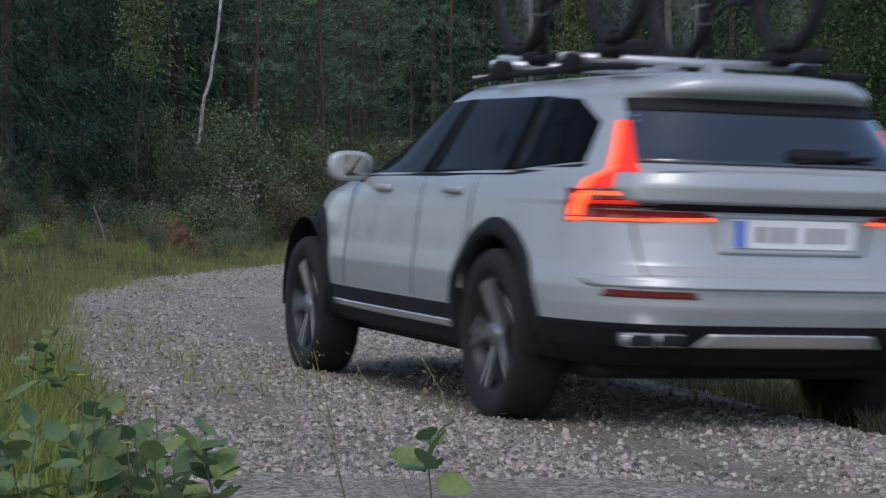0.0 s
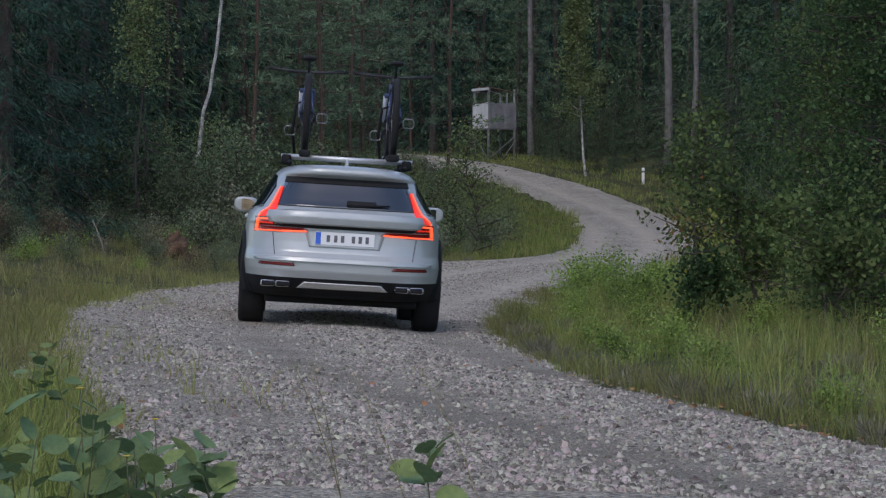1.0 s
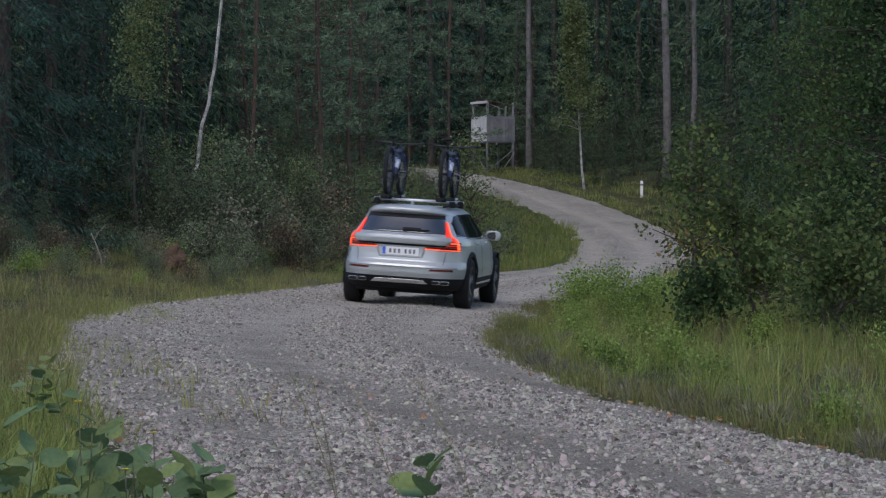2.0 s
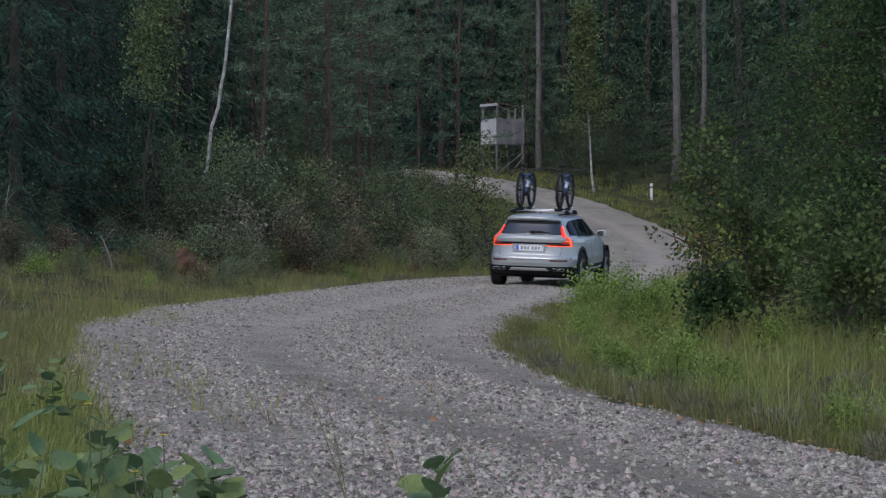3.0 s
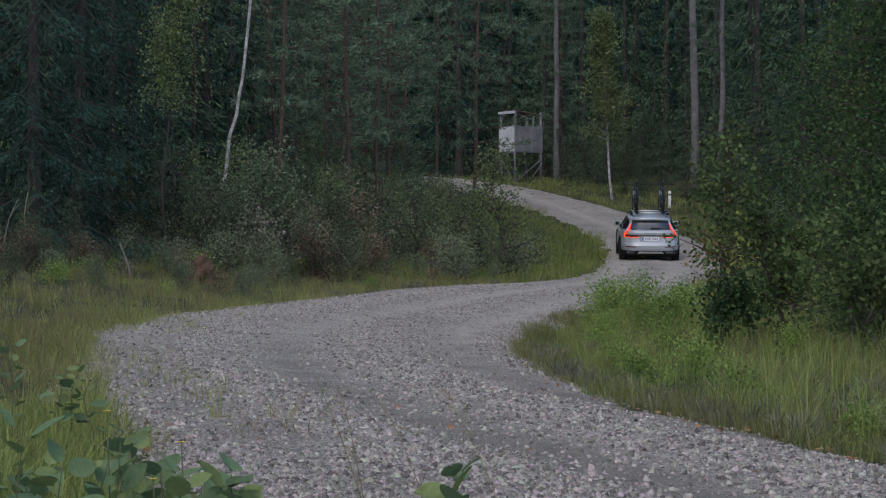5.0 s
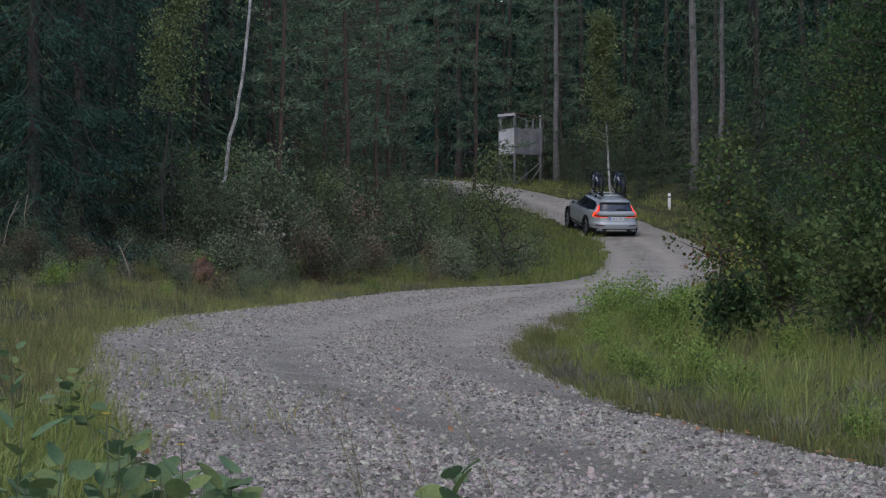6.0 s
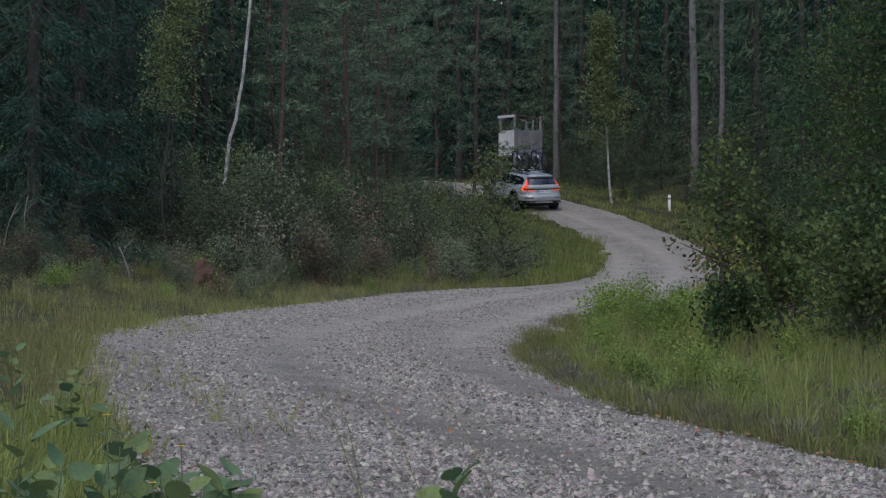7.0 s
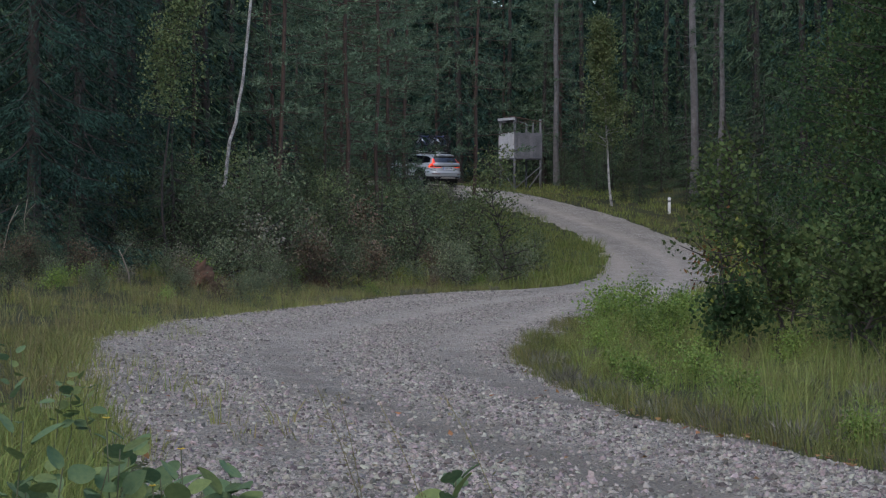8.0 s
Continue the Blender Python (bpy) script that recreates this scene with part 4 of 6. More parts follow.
def spruce(seed, height, reach, bare, gap, twig, size, droop=0.35, taper=0.8, coarse=99.0):
    """Crown and limbs of a spruce: whorls of sagging branches, each a flat fan of hanging side twigs with needle sprays."""
    rng = np.random.default_rng(seed)
    path = wander(rng, height, rng.normal(0, 0.01, 2), 10, 0.02)
    C, A, L, Wd, limbs = [], [], [], [], []
    h = bare
    while h < height - 0.1:
        step = gap * (1.6 if h > coarse else 1.0)
        for az in rng.uniform(0, 2 * np.pi) + np.arange(5) * 1.2566 + rng.normal(0, 0.22, 5):
            hh = h + rng.normal(0, step * 0.35)
            ln = reach * max(0.03, 1 - hh / height) ** taper * rng.uniform(0.6, 1.12) + 0.12
            fall = droop * rng.uniform(0.6, 1.3)
            outw, lat = np.array([np.cos(az), np.sin(az), 0]), np.array([-np.sin(az), np.cos(az), 0])
            base = along_path(path, np.array([hh]))[0]
            k = 1.9 if h > coarse else 1.0
            n = max(4, int(ln / (twig * k)))
            s = (np.arange(n) + rng.random(n)) / n
            s = s[s > 0.03]
            root = base + outw * (s * ln)[:, None]
            root[:, 2] += -fall * ln * (1.3 * s - 0.75 * s ** 2)
            tl = (0.36 * ln * (1 - s) ** 0.7 + 0.10) * rng.uniform(0.6, 1.2, len(s))
            sign = np.where(rng.random(len(s)) < 0.5, 1.0, -1.0)
            dr = unit(outw * rng.uniform(0.35, 0.9, len(s))[:, None] + lat * (sign * rng.uniform(0.4, 1.0, len(s)))[:, None] - np.array([0, 0, 1]) * rng.uniform(0.15, 0.75, len(s))[:, None])
            m = np.maximum(2, (tl / (size * 0.42 * k)).astype(int))
            who = np.repeat(np.arange(len(s)), m)
            u = rng.random(len(who))
            c = root[who] + dr[who] * (u * tl[who])[:, None]
            c[:, 2] -= 0.35 * tl[who] * u * u
            a = unit(dr[who] + rng.normal(0, 0.24, (len(who), 3)) - np.array([0, 0, 0.15]))
            C.append(c), A.append(a), L.append(size * k * rng.uniform(0.6, 1.25, len(who))), Wd.append(size * k * rng.uniform(0.09, 0.18, len(who)))
            if ln > 0.7 and h < coarse:
                t = np.linspace(0, 0.85, 4)
                limb = base + outw * (t * ln)[:, None]
                limb[:, 2] += -fall * ln * (1.3 * t - 0.75 * t * t)
                limbs.append(tube_np(limb, [0.022, 0.016, 0.010, 0.004], 3))
        h += step
    A = np.concatenate(A)
    X = unit(np.cross(A, rng.normal(0, 0.55, A.shape) + np.array([0, 0, 1])))
    crown = blades_at(np.concatenate(C), A, X, np.concatenate(L), np.concatenate(Wd), 0.2)
    return path, crown, limbs


def pine(seed, height, bare, whorls, size, spread, dead=14, thin=1.0):
    """Crown of flat needle plates on spreading limbs above a bare trunk with dead twigs."""
    rng = np.random.default_rng(seed)
    path = wander(rng, height, rng.normal(0, 0.012, 2), 10, 0.04)
    C, A, limbs = [], [], []
    for h in np.linspace(bare, height - 0.2, whorls):
        for az in rng.uniform(0, 2 * np.pi) + np.arange(4) * 1.571 + rng.normal(0, 0.35, 4):
            if rng.random() < 0.16:
                continue
            frac = (h - bare) / (height - bare)
            ln = spread * (1.08 - frac ** 1.6) * rng.uniform(0.45, 1.05) * (0.75 + 0.25 * min(1, frac * 4)) + 0.2
            base = along_path(path, np.array([h + rng.normal(0, 0.12)]))[0]
            lift = rng.uniform(-0.15, 0.22)
            outw, lat = np.array([np.cos(az), np.sin(az), 0]), np.array([-np.sin(az), np.cos(az), 0])
            t = np.array([0, 0.4, 0.75, 1.0])
            spine = base + outw * (t * ln)[:, None] + np.array([0, 0, 1]) * (lift * ln * t - 0.10 * ln * t * (1 - t) * 2)[:, None]
            limbs.append(tube_np(spine, [0.016, 0.012, 0.008, 0.004], 4))
            n = max(5, int(9 * ln * thin))
            s = rng.uniform(0.30, 1.04, n)
            q = np.stack([np.interp(s, t, spine[:, k]) for k in range(3)], -1)
            q += lat * (0.40 * ln * (1.15 - s) * rng.uniform(-1, 1, n))[:, None]
            q[:, 2] += rng.normal(0.03, 0.06, n)
            per = rng.integers(7, 14, n)
            who = np.repeat(np.arange(n), per)
            C.append(q[who] + rng.normal(0, 0.055, (len(who), 3)) * (1, 1, 0.6))
            A.append(unit(rng.normal(0, 0.8, (len(who), 3)) + outw * 0.7 + np.array([0, 0, 0.35])))
    for _ in range(dead):
        h = rng.uniform(0.15, 0.98) * bare + 0.3
        az = rng.uniform(0, 2 * np.pi)
        ln = rng.uniform(0.3, 1.3)
        base = along_path(path, np.array([h]))[0]
        tip = base + np.array([np.cos(az) * ln, np.sin(az) * ln, rng.uniform(-0.35, 0.1) * ln])
        limbs.append(tube_np([base, (base + tip) / 2 + (0, 0, 0.04), tip], [0.012, 0.007, 0.002], 4))
    C, A = np.concatenate(C), np.concatenate(A)
    X = unit(np.cross(A, rng.normal(0, 1, C.shape)))
    crown = blades_at(C, A, X, size * rng.uniform(0.6, 1.25, len(C)), size * rng.uniform(0.12, 0.24, len(C)))
    return path, crown, limbs


def leafy(seed, height, lean, start, limbs_n, per, size, spread, wob=0.06, rise=0.5, round_leaf=0.7, clump=0.16, oval=False):
    """Crown of leaves in clusters along forking limbs."""
    rng = np.random.default_rng(seed)
    path = wander(rng, height, lean, 10, wob)
    C, limbs = [], []
    for _ in range(limbs_n):
        h = start + (height - start) * rng.random() ** 0.9
        az = rng.uniform(0, 2 * np.pi)
        frac = (h - start) / max(height - start, 0.1)
        ln = spread * (1.0 - 0.75 * frac) * rng.uniform(0.35, 1.05) + 0.1
        base = along_path(path, np.array([h]))[0]
        tip = base + np.array([np.cos(az) * ln, np.sin(az) * ln, rise * ln * rng.uniform(0.2, 1.2)])
        knee = (base + tip) / 2 + rng.normal(0, 0.06, 3) * ln
        limbs.append(tube_np([base, knee, tip], np.array([0.012 + 0.006 * ln, 0.008, 0.003]) * min(1.0, height / 2.5), 4))
        for _ in range(4):
            s = rng.uniform(0.35, 1.08)
            q = base + (tip - base) * s + rng.normal(0, 0.15 * ln * 0.6 + 0.03, 3)
            n = max(2, int(per / 4 * rng.uniform(0.4, 1.6)))
            C.append(q + rng.normal(0, clump, (n, 3)))
    C = np.concatenate(C)
    A = unit(rng.normal(0, 1, C.shape) + np.array([0, 0, -0.35]))
    X = unit(np.cross(A, rng.normal(0, 0.6, C.shape) + np.array([0, 0, 1])))
    put = ovals_at if oval else blades_at
    crown = put(C, A, X, size * rng.uniform(0.6, 1.25, len(C)), size * round_leaf * rng.uniform(0.7, 1.2, len(C)), 0.15)
    return path, crown, limbs


def stand(tree, x, y, turn=0.0, size=1.0, sink=0.05):
    tree.scale = (size,) * 3
    tree.matrix_basis = pose(x, y, float(ground_z(x, y)) - sink, 0, 0, turn) @ Matrix.Diagonal((size, size, size, 1))
    return tree


def plant_out(tree, spots):
    """The first spot takes the tree itself, the others copies of it: x, y, turn, size."""
    x, y, turn, size = spots[0]
    stand(tree, x, y, turn, size)
    for x, y, turn, size in spots[1:]:
        c = copy_thing(tree, Matrix())
        stand(c, x, y, turn, size)


def off_road(x, y, gap):
    return x < road_left(y) - gap or x > road_right(y) + gap


# dark spruces at the forest edge
NEAR_SPRUCE = [(-7.95, 46.8, 0, 1.0), (-10.3, 47.6, 140, 1.05), (-8.1, 53.5, 300, 1.05), (-10.9, 53.0, 60, 1.0), (-8.3, 60.5, 200, 1.0)]
pth, cr, lm = spruce(11, 13.5, 2.5, 0.12, 0.40, 0.042, 0.14, droop=0.6, taper=0.62, coarse=8.0)
plant_out(make_tree("spruce", "dense dark green spruce with drooping branches at the forest edge", "spruce", pth, 0.16, 0.02, M_BARK_D, cr, M_SPRUCE, lm, "spruces"), NEAR_SPRUCE)
pth, cr, lm = spruce(12, 4.2, 1.35, 0.1, 0.24, 0.06, 0.15, droop=0.35)
plant_out(make_tree("young_spruce", "young green spruce among the bushes", "spruce", pth, 0.05, 0.01, M_BARK_D, cr, M_SPRUCE_L, lm, "young spruces"),
          [(-5.9, 52.5, 0, 1.0), (-4.6, 58.0, 80, 0.8), (8.0, 98.5, 10, 0.42), (8.3, 101.2, 30, 0.55), (7.5, 100.4, 90, 0.32), (9.9, 97.8, 200, 0.62), (10.5, 96.2, 120, 0.7), (7.0, 105, 250, 0.62), (5.9, 105.6, 310, 0.36), (6.3, 108.2, 20, 0.7), (11.3, 92.3, 70, 0.85), (10.5, 93.3, 330, 0.45), (11.0, 88.5, 180, 0.7), (6.6, 103.5, 150, 0.5), (5.4, 107.5, 200, 0.5), (-1.6, 64, 30, 0.7), (9.3, 103, 100, 0.7), (7.4, 106, 40, 0.75),
           (6.4, 110, 300, 0.9), (8.9, 108, 250, 1.0), (4.4, 114, 90, 1.2), (7.4, 113, 10, 1.3), (10.6, 105, 70, 1.1), (2.9, 116, 170, 1.1), (-3.4, 70, 20, 0.9), (-6.5, 66, 220, 1.0),
           (11.6, 99, 40, 1.15), (12.6, 95, 200, 1.3), (9.6, 109.5, 130, 1.3), (12.9, 100.5, 310, 1.4), (11.2, 105.5, 90, 1.3), (12.4, 90.5, 10, 1.0), (-7.1, 46.6, 15, 0.42), (-8.4, 44.6, 75, 0.45), (-7.6, 44.2, 10, 0.5), (-8.3, 43.2, 130, 0.5), (-6.95, 44.8, 250, 0.36), (-9.0, 44.0, 300, 0.6), (-1.75, 88, 40, 0.95), (-1.22, 85.5, 140, 0.85), (-7.9, 42.2, 20, 0.36), (-2.6, 60.5, 75, 0.6), (1.0, 66, 75, 0.55)])

# tall forest spruces and pines
rng = np.random.default_rng(5)
kinds = []
for k in range(3):
    kinds.append(spruce(20 + k, 19.0, 2.7, 0.5 + 0.5 * k, 0.55, 0.15, 0.36, droop=0.6, taper=0.6, coarse=12.5))
spots = [[], [], [(8.6, 113, 0, 0.9), (10.4, 112.5, 80, 1.0), (12.2, 109, 200, 1.0), (4.7, 112.6, 120, 0.72), (13.6, 104, 30, 1.0)]]
for y0, n, x0, x1 in ((63, 8, -17, -7.5), (72, 11, -20, -5.5), (84, 13, -23, -3.5), (116, 17, -20, 17), (124, 19, -22, 22), (134, 20, -24, 26), (108, 5, 13.5, 20), (92, 5, 13, 19), (98, 8, -19, -6.5),
                                       # rows never seen: added behind and left to cut light and darken reflections
                                       (-32, 7, -26, 40), (-14, 6, -24, -8), (6, 3, -19, -11.5), (16, 3, -20, -12), (26, 3, -20, -12.5), (36, 2, -19, -13.5),
                                       (66, 6, -16, -6.8), (90, 8, -16, -4.5), (80, 3, 13.5, 22)):
    for i in range(n):
        x = x0 + (x1 - x0) * (i + rng.uniform(0.1, 0.9)) / n
        y = y0 + rng.uniform(-3, 3)
        if off_road(x, y, 2.6) and not (y < 115 and 0.5 < x < 8.5 and y > 96) and not (y < 114 and y > 20 and -6.4 < x < 3):
            spots[rng.integers(3)].append((x, y, rng.uniform(0, 360), rng.uniform(0.8, 1.15)))
for (pth, cr, lm), sp, mat in zip(kinds, spots, (M_SPRUCE, M_SPRUCE, M_SPRUCE_L)):
    plant_out(make_tree("tall_spruce", "tall dark spruce in the forest behind the road and added out of view", "spruce", pth, 0.16, 0.02, M_BARK_D, cr, mat, None, "forest spruces"), sp)


def far_woods():
    """The woods far behind: a deep, dense mass of needle sprays."""
    r = np.random.default_rng(501)
    n = 60000
    x, y = r.uniform(-44, 50, n), r.uniform(150, 210, n)
    top = 24 + 4 * np.sin(x * 0.9) + 3 * np.sin(x * 2.3 + y)
    z = 3 + (top - 3) * r.random(n)
    c = np.stack([x, y, z], -1)
    a = unit(np.stack([r.normal(0, 1, n), r.normal(0, 0.6, n), -0.3 - 0.5 * r.random(n)], -1))
    v, q = blades_at(c, a, unit(np.cross(a, r.normal(0, 1, (n, 3)))), r.uniform(0.9, 2.0, n), r.uniform(0.4, 0.9, n))
    return tagged(new("far_woods", mesh_np("far_woods", v, [q], M_SPRUCE)), "dark conifer woods far behind the road", "woods", kind="stuff")


far_woods()
# pines: bare below at the forest edge, bushier ones above the far bend
pines = [pine(40, 15.5, 4.2, 17, 0.17, 1.7, 26), pine(41, 15.0, 3.4, 22, 0.16, 2.1, 22), pine(42, 14.0, 1.7, 26, 0.16, 2.0, 14)]
PINES = [[(-6.75, 65, 0.9), (-4.42, 64.5, 1.0), (-5.2, 76, 1.0), (-9.4, 70, 1.0), (-5.9, 83, 1.05)],
         [(-2.66, 67, 1.0), (-1.95, 71, 0.95), (1.0, 79, 0.95), (-1.4, 86, 1.05), (-3.4, 82, 1.05), (-0.3, 117, 1.0), (1.6, 121, 1.05), (-2.6, 120, 1.1)],
         [(-1.75, 77, 1.0), (-2.9, 89, 1.1), (-4.4, 92, 1.1), (-2.0, 93, 0.9), (-3.6, 74, 0.85), (3.0, 119, 1.0), (-4.6, 118, 1.0), (0.3, 128, 1.1), (-6.8, 112, 1.1), (5.8, 119, 1.05), (5.4, 111.3, 0.95)]]
for (pth, cr, lm), row in zip(pines, PINES):
    plant_out(make_tree("pine", "tall pine with a bare reddish trunk and tufted crown", "pine", pth, 0.068, 0.03, M_PBARK, cr, M_PINE, lm, "forest pines"), [(x, y, rng.uniform(0, 360), s) for x, y, s in row])

# tall bare grey trunks
pth, cr, lm = pine(51, 17.0, 8.5, 12, 0.2, 2.0, dead=46)
plant_out(make_tree("old_pine", "tall grey trunk with dead side twigs at the road bend", "pine", pth, 0.17, 0.10, M_BARK, cr, M_PINE, lm, "grey trunks"),
          [(10.4, 100.0, 0, 1.0), (10.95, 95.0, 120, 0.7), (5.2, 110.5, 60, 0.8)])

# birches
pth, cr, lm = leafy(61, 9.0, (0.0, 0.0), 6.2, 26, 40, 0.075, 0.9, wob=0.02)
bend = np.array([(0, 0, 0), (0.07, 0, 0.5), (0.20, 0.0, 1.25), (0.33, 0, 1.7), (0.46, 0.02, 2.1), (0.50, 0.02, 2.5), (0.56, 0.0, 3.0), (0.71, 0, 3.45), (0.77, 0, 3.9), (0.86, 0, 4.35), (0.94, 0, 5.1), (0.98, 0, 5.5), (1.08, 0, 6.6), (1.2, 0, 8.0), (1.3, 0, 9.0)])
cr[0][:, 0] += np.interp(cr[0][:, 2], bend[:, 2], bend[:, 0]) - np.interp(cr[0][:, 2], pth[:, 2], pth[:, 0])
birch = make_tree("birch", "slender leaning birch with a bright white trunk", "birch", bend, 0.046, 0.03, M_BIRCH, cr, M_LEAF)
stand(birch, -5.42, 55.0)
pth, cr, lm = leafy(62, 7.6, (-0.035, 0.0), 2.4, 115, 72, 0.115, 1.05, wob=0.03, rise=0.6)
stand(make_tree("birch", "young birch with a thin pale trunk at the roadside", "birch", pth, 0.05, 0.015, M_BIRCH, cr, M_LEAF, lm), 6.85, 98.0)
pth, cr, lm = leafy(63, 6.0, (0.02, 0.0), 3.2, 60, 70, 0.075, 0.9, rise=0.3)
stand(make_tree("rowan", "slim broadleaf tree with pale green leaves among spruces", "broadleaf tree", pth, 0.032, 0.010, M_BARK_D, cr, M_LEAF, lm), -6.05, 51.0)

# broadleaf thicket beside the road
ALDERS = [(71, 6.4, (5.2, 27.5), 1.6, M_ALDER_L), (72, 6.8, (5.6, 31.0), 2.0, M_ALDER), (73, 5.8, (4.85, 24.0), 1.35, M_ALDER), (74, 7.0, (6.6, 35.0), 2.3, M_ALDER_L), (75, 6.2, (5.7, 26.0), 1.7, M_ALDER)]
for seed, h, (x, y), sp, leafm in ALDERS:
    pth, cr, lm = leafy(seed, h, (0.0, 0.0), 0.08, 210, 92, 0.050, sp, wob=0.05, rise=0.35, clump=0.11, oval=True)
    stand(make_tree("alder", "dense broadleaf alder with green leaves beside the road", "alder", pth, 0.06, 0.015, M_BARK_D, cr, leafm, lm, "alders by the road"), x, y)
for seed, x, y, h, sp, leafm in ((76, 2.95, 27.0, 2.75, 0.42, M_ALDER_L), (66, 3.3, 26.0, 2.3, 0.36, M_ALDER_L), (65, 3.55, 25.2, 1.9, 0.45, M_ALDER_L), (77, 4.0, 29.0, 1.5, 0.6, M_ALDER), (78, 3.75, 25.0, 1.3, 0.42, M_ALDER_L), (79, 4.0, 23.6, 1.5, 0.7, M_ALDER_L),
                                (70, 4.5, 22.6, 1.6, 0.8, M_ALDER_L), (69, 3.75, 21.8, 1.0, 0.55, M_ALDER_L), (68, 4.15, 21.0, 1.15, 0.6, M_ALDER_L), (64, 2.98, 25.2, 0.8, 0.26, M_ALDER)):
    pth, cr, lm = leafy(seed, h, (-0.02, 0.0), 0.36 * h, 26 if h > 1.8 else 40, 34, 0.058, sp, rise=0.6, clump=0.09, oval=True)
    stand(make_tree("alder_shoot", "slender young alder with loose leaves beside the road", "alder", pth, 0.02, 0.005, M_BARK_D, cr, leafm, lm, "alders by the road"), x, y)

# bushes: low ones along the front of the forest edge, taller ones behind
BUSHES = ((1.9, 44, 52, 0.062, 1.0, M_SHRUB, "tall grey green leafy bush at the forest edge"), (1.3, 38, 46, 0.058, 0.85, M_WILLOW, "pale grey green willow bush at the forest edge"),
          (2.5, 46, 46, 0.065, 0.8, M_LEAF, "slender broadleaf bush with light green leaves"), (0.8, 34, 40, 0.06, 0.75, M_HEATHER, "purplish brown heather bush on the slope"),
          (1.1, 36, 38, 0.065, 0.8, M_BROWN, "brown twiggy bush with withered leaves"), (0.7, 34, 40, 0.07, 0.6, M_FERN, "low fresh green leafy plant on the verge"))
bush_shapes = [leafy(80 + k, h, (0, 0), 0.06, n, per, sz, sp, rise=0.7) for k, (h, n, per, sz, sp, _, _) in enumerate(BUSHES)]
FRONT = np.array([(-13, 38.5), (-8, 43.5), (-5.3, 47), (-2.2, 52), (0.6, 58.5), (2.0, 64), (2.2, 71)])
spots = [[] for _ in BUSHES]
for i in range(118):
    u = (i * 0.618034) % 1.0 * 5.999
    k = int(u)
    fx, fy = FRONT[k] + (FRONT[k + 1] - FRONT[k]) * (u - k)
    back = 15 * rng.random() ** 1.5
    x, y = fx - 0.55 * back + rng.normal(0, 0.3), fy + 0.83 * back + rng.normal(0, 0.3)
    if not off_road(x, y, 1.2) or (x < -6.0 and y < 48.0) or (-5.5 < x < -4.2 and y < 47.5):
        continue
    if back < 2.0:
        kind = rng.choice([1, 3, 4, 3, 1, 0])
        size = rng.uniform(0.55, 0.9)
    else:
        kind = rng.choice([0, 0, 1, 2, 3, 3, 4])
        size = rng.uniform(0.9, 1.45)
    spots[kind].append((x, y, rng.uniform(0, 360), size))
spots[2] += [(1.25, 60.0, 0, 1.28), (0.9, 61.5, 90, 0.95)]
spots[0] += [(0.4, 62.0, 20, 1.0), (10.2, 72, 0, 0.7), (10.9, 78, 40, 0.8), (11.2, 84, 80, 0.8)]
spots[3] += [(-1.5, 92.5, 0, 1.1), (-0.9, 94.5, 60, 1.0), (-0.3, 96.5, 120, 1.0), (0.2, 98.5, 180, 0.9), (-1.9, 95, 200, 1.2), (-0.6, 91, 30, 1.0), (0.3, 94.5, 90, 0.9), (0.9, 92, 250, 1.0)]
spots[1] += [(-1.2, 90, 0, 0.9), (-0.1, 89, 90, 0.8), (-2.3, 92.5, 10, 1.1)]
spots[0] += [(-5.25, 54.0, 95, 0.88), (-5.45, 52.6, 33, 0.9), (-4.75, 53.2, 140, 0.8), (-5.9, 53.6, 210, 0.9)]
spots[0] += [(-1.7, 97.0, 0, 0.66), (-1.1, 98.0, 70, 0.72), (-0.6, 97.4, 140, 0.66), (-0.1, 98.2, 210, 0.62), (-2.2, 98.4, 280, 0.8), (0.25, 96.6, 330, 0.5)]
spots[1] += [(1.7, 60.8, 50, 0.8), (2.0, 65, 0, 0.8)]
spots[0] += [(x, y, x * 50, 0.85 + 0.1 * (k % 4)) for k, (x, y) in enumerate(((-8.5, 67), (-7.0, 70), (-5.6, 69), (-4.2, 73), (-2.6, 76), (-6.4, 77), (-8.6, 82), (-4.8, 84), (-6.8, 92), (-3.2, 88), (-9.5, 97), (-5.4, 99), (5.8, 111), (8.2, 109)))]
spots[2] += [(x, y, y * 30, 0.75 + 0.1 * (k % 4)) for k, (x, y) in enumerate(((-9.4, 74), (-3.4, 80), (-7.6, 87), (-5.0, 94), (-8.2, 102), (7.0, 107), (-1.5, 81), (-6.3, 59.5), (-4.2, 62.0), (-2.4, 91), (-3.4, 94), (-2.1, 95.5), (-4.6, 90), (-3.0, 86.5), (-1.15, 98.0), (-5.4, 97), (-1.9, 84)))]
spots[5] += [(2.0, 29.0, 10, 0.4), (2.55, 37.0, 0, 0.75), (3.0, 38.5, 70, 0.8), (2.35, 35.0, 130, 0.65), (3.6, 36.5, 200, 0.7), (3.2, 33.0, 260, 0.6), (2.7, 31.5, 20, 0.5), (3.9, 40, 100, 0.6), (3.3, 35.5, 320, 0.6)]
for k in range(64):
    y = 33 + 27 * ((k * 0.618034) % 1.0)
    d = 1.0 + 8.0 * rng.random() ** 0.9
    kind = (1, 3, 5, 1, 4, 0)[k % 6]
    spots[kind].append((float(road_left(y)) - d, y, rng.uniform(0, 360), rng.uniform(0.25, 0.42) * (0.7 if kind == 0 else 1.0) + 0.025 * d))
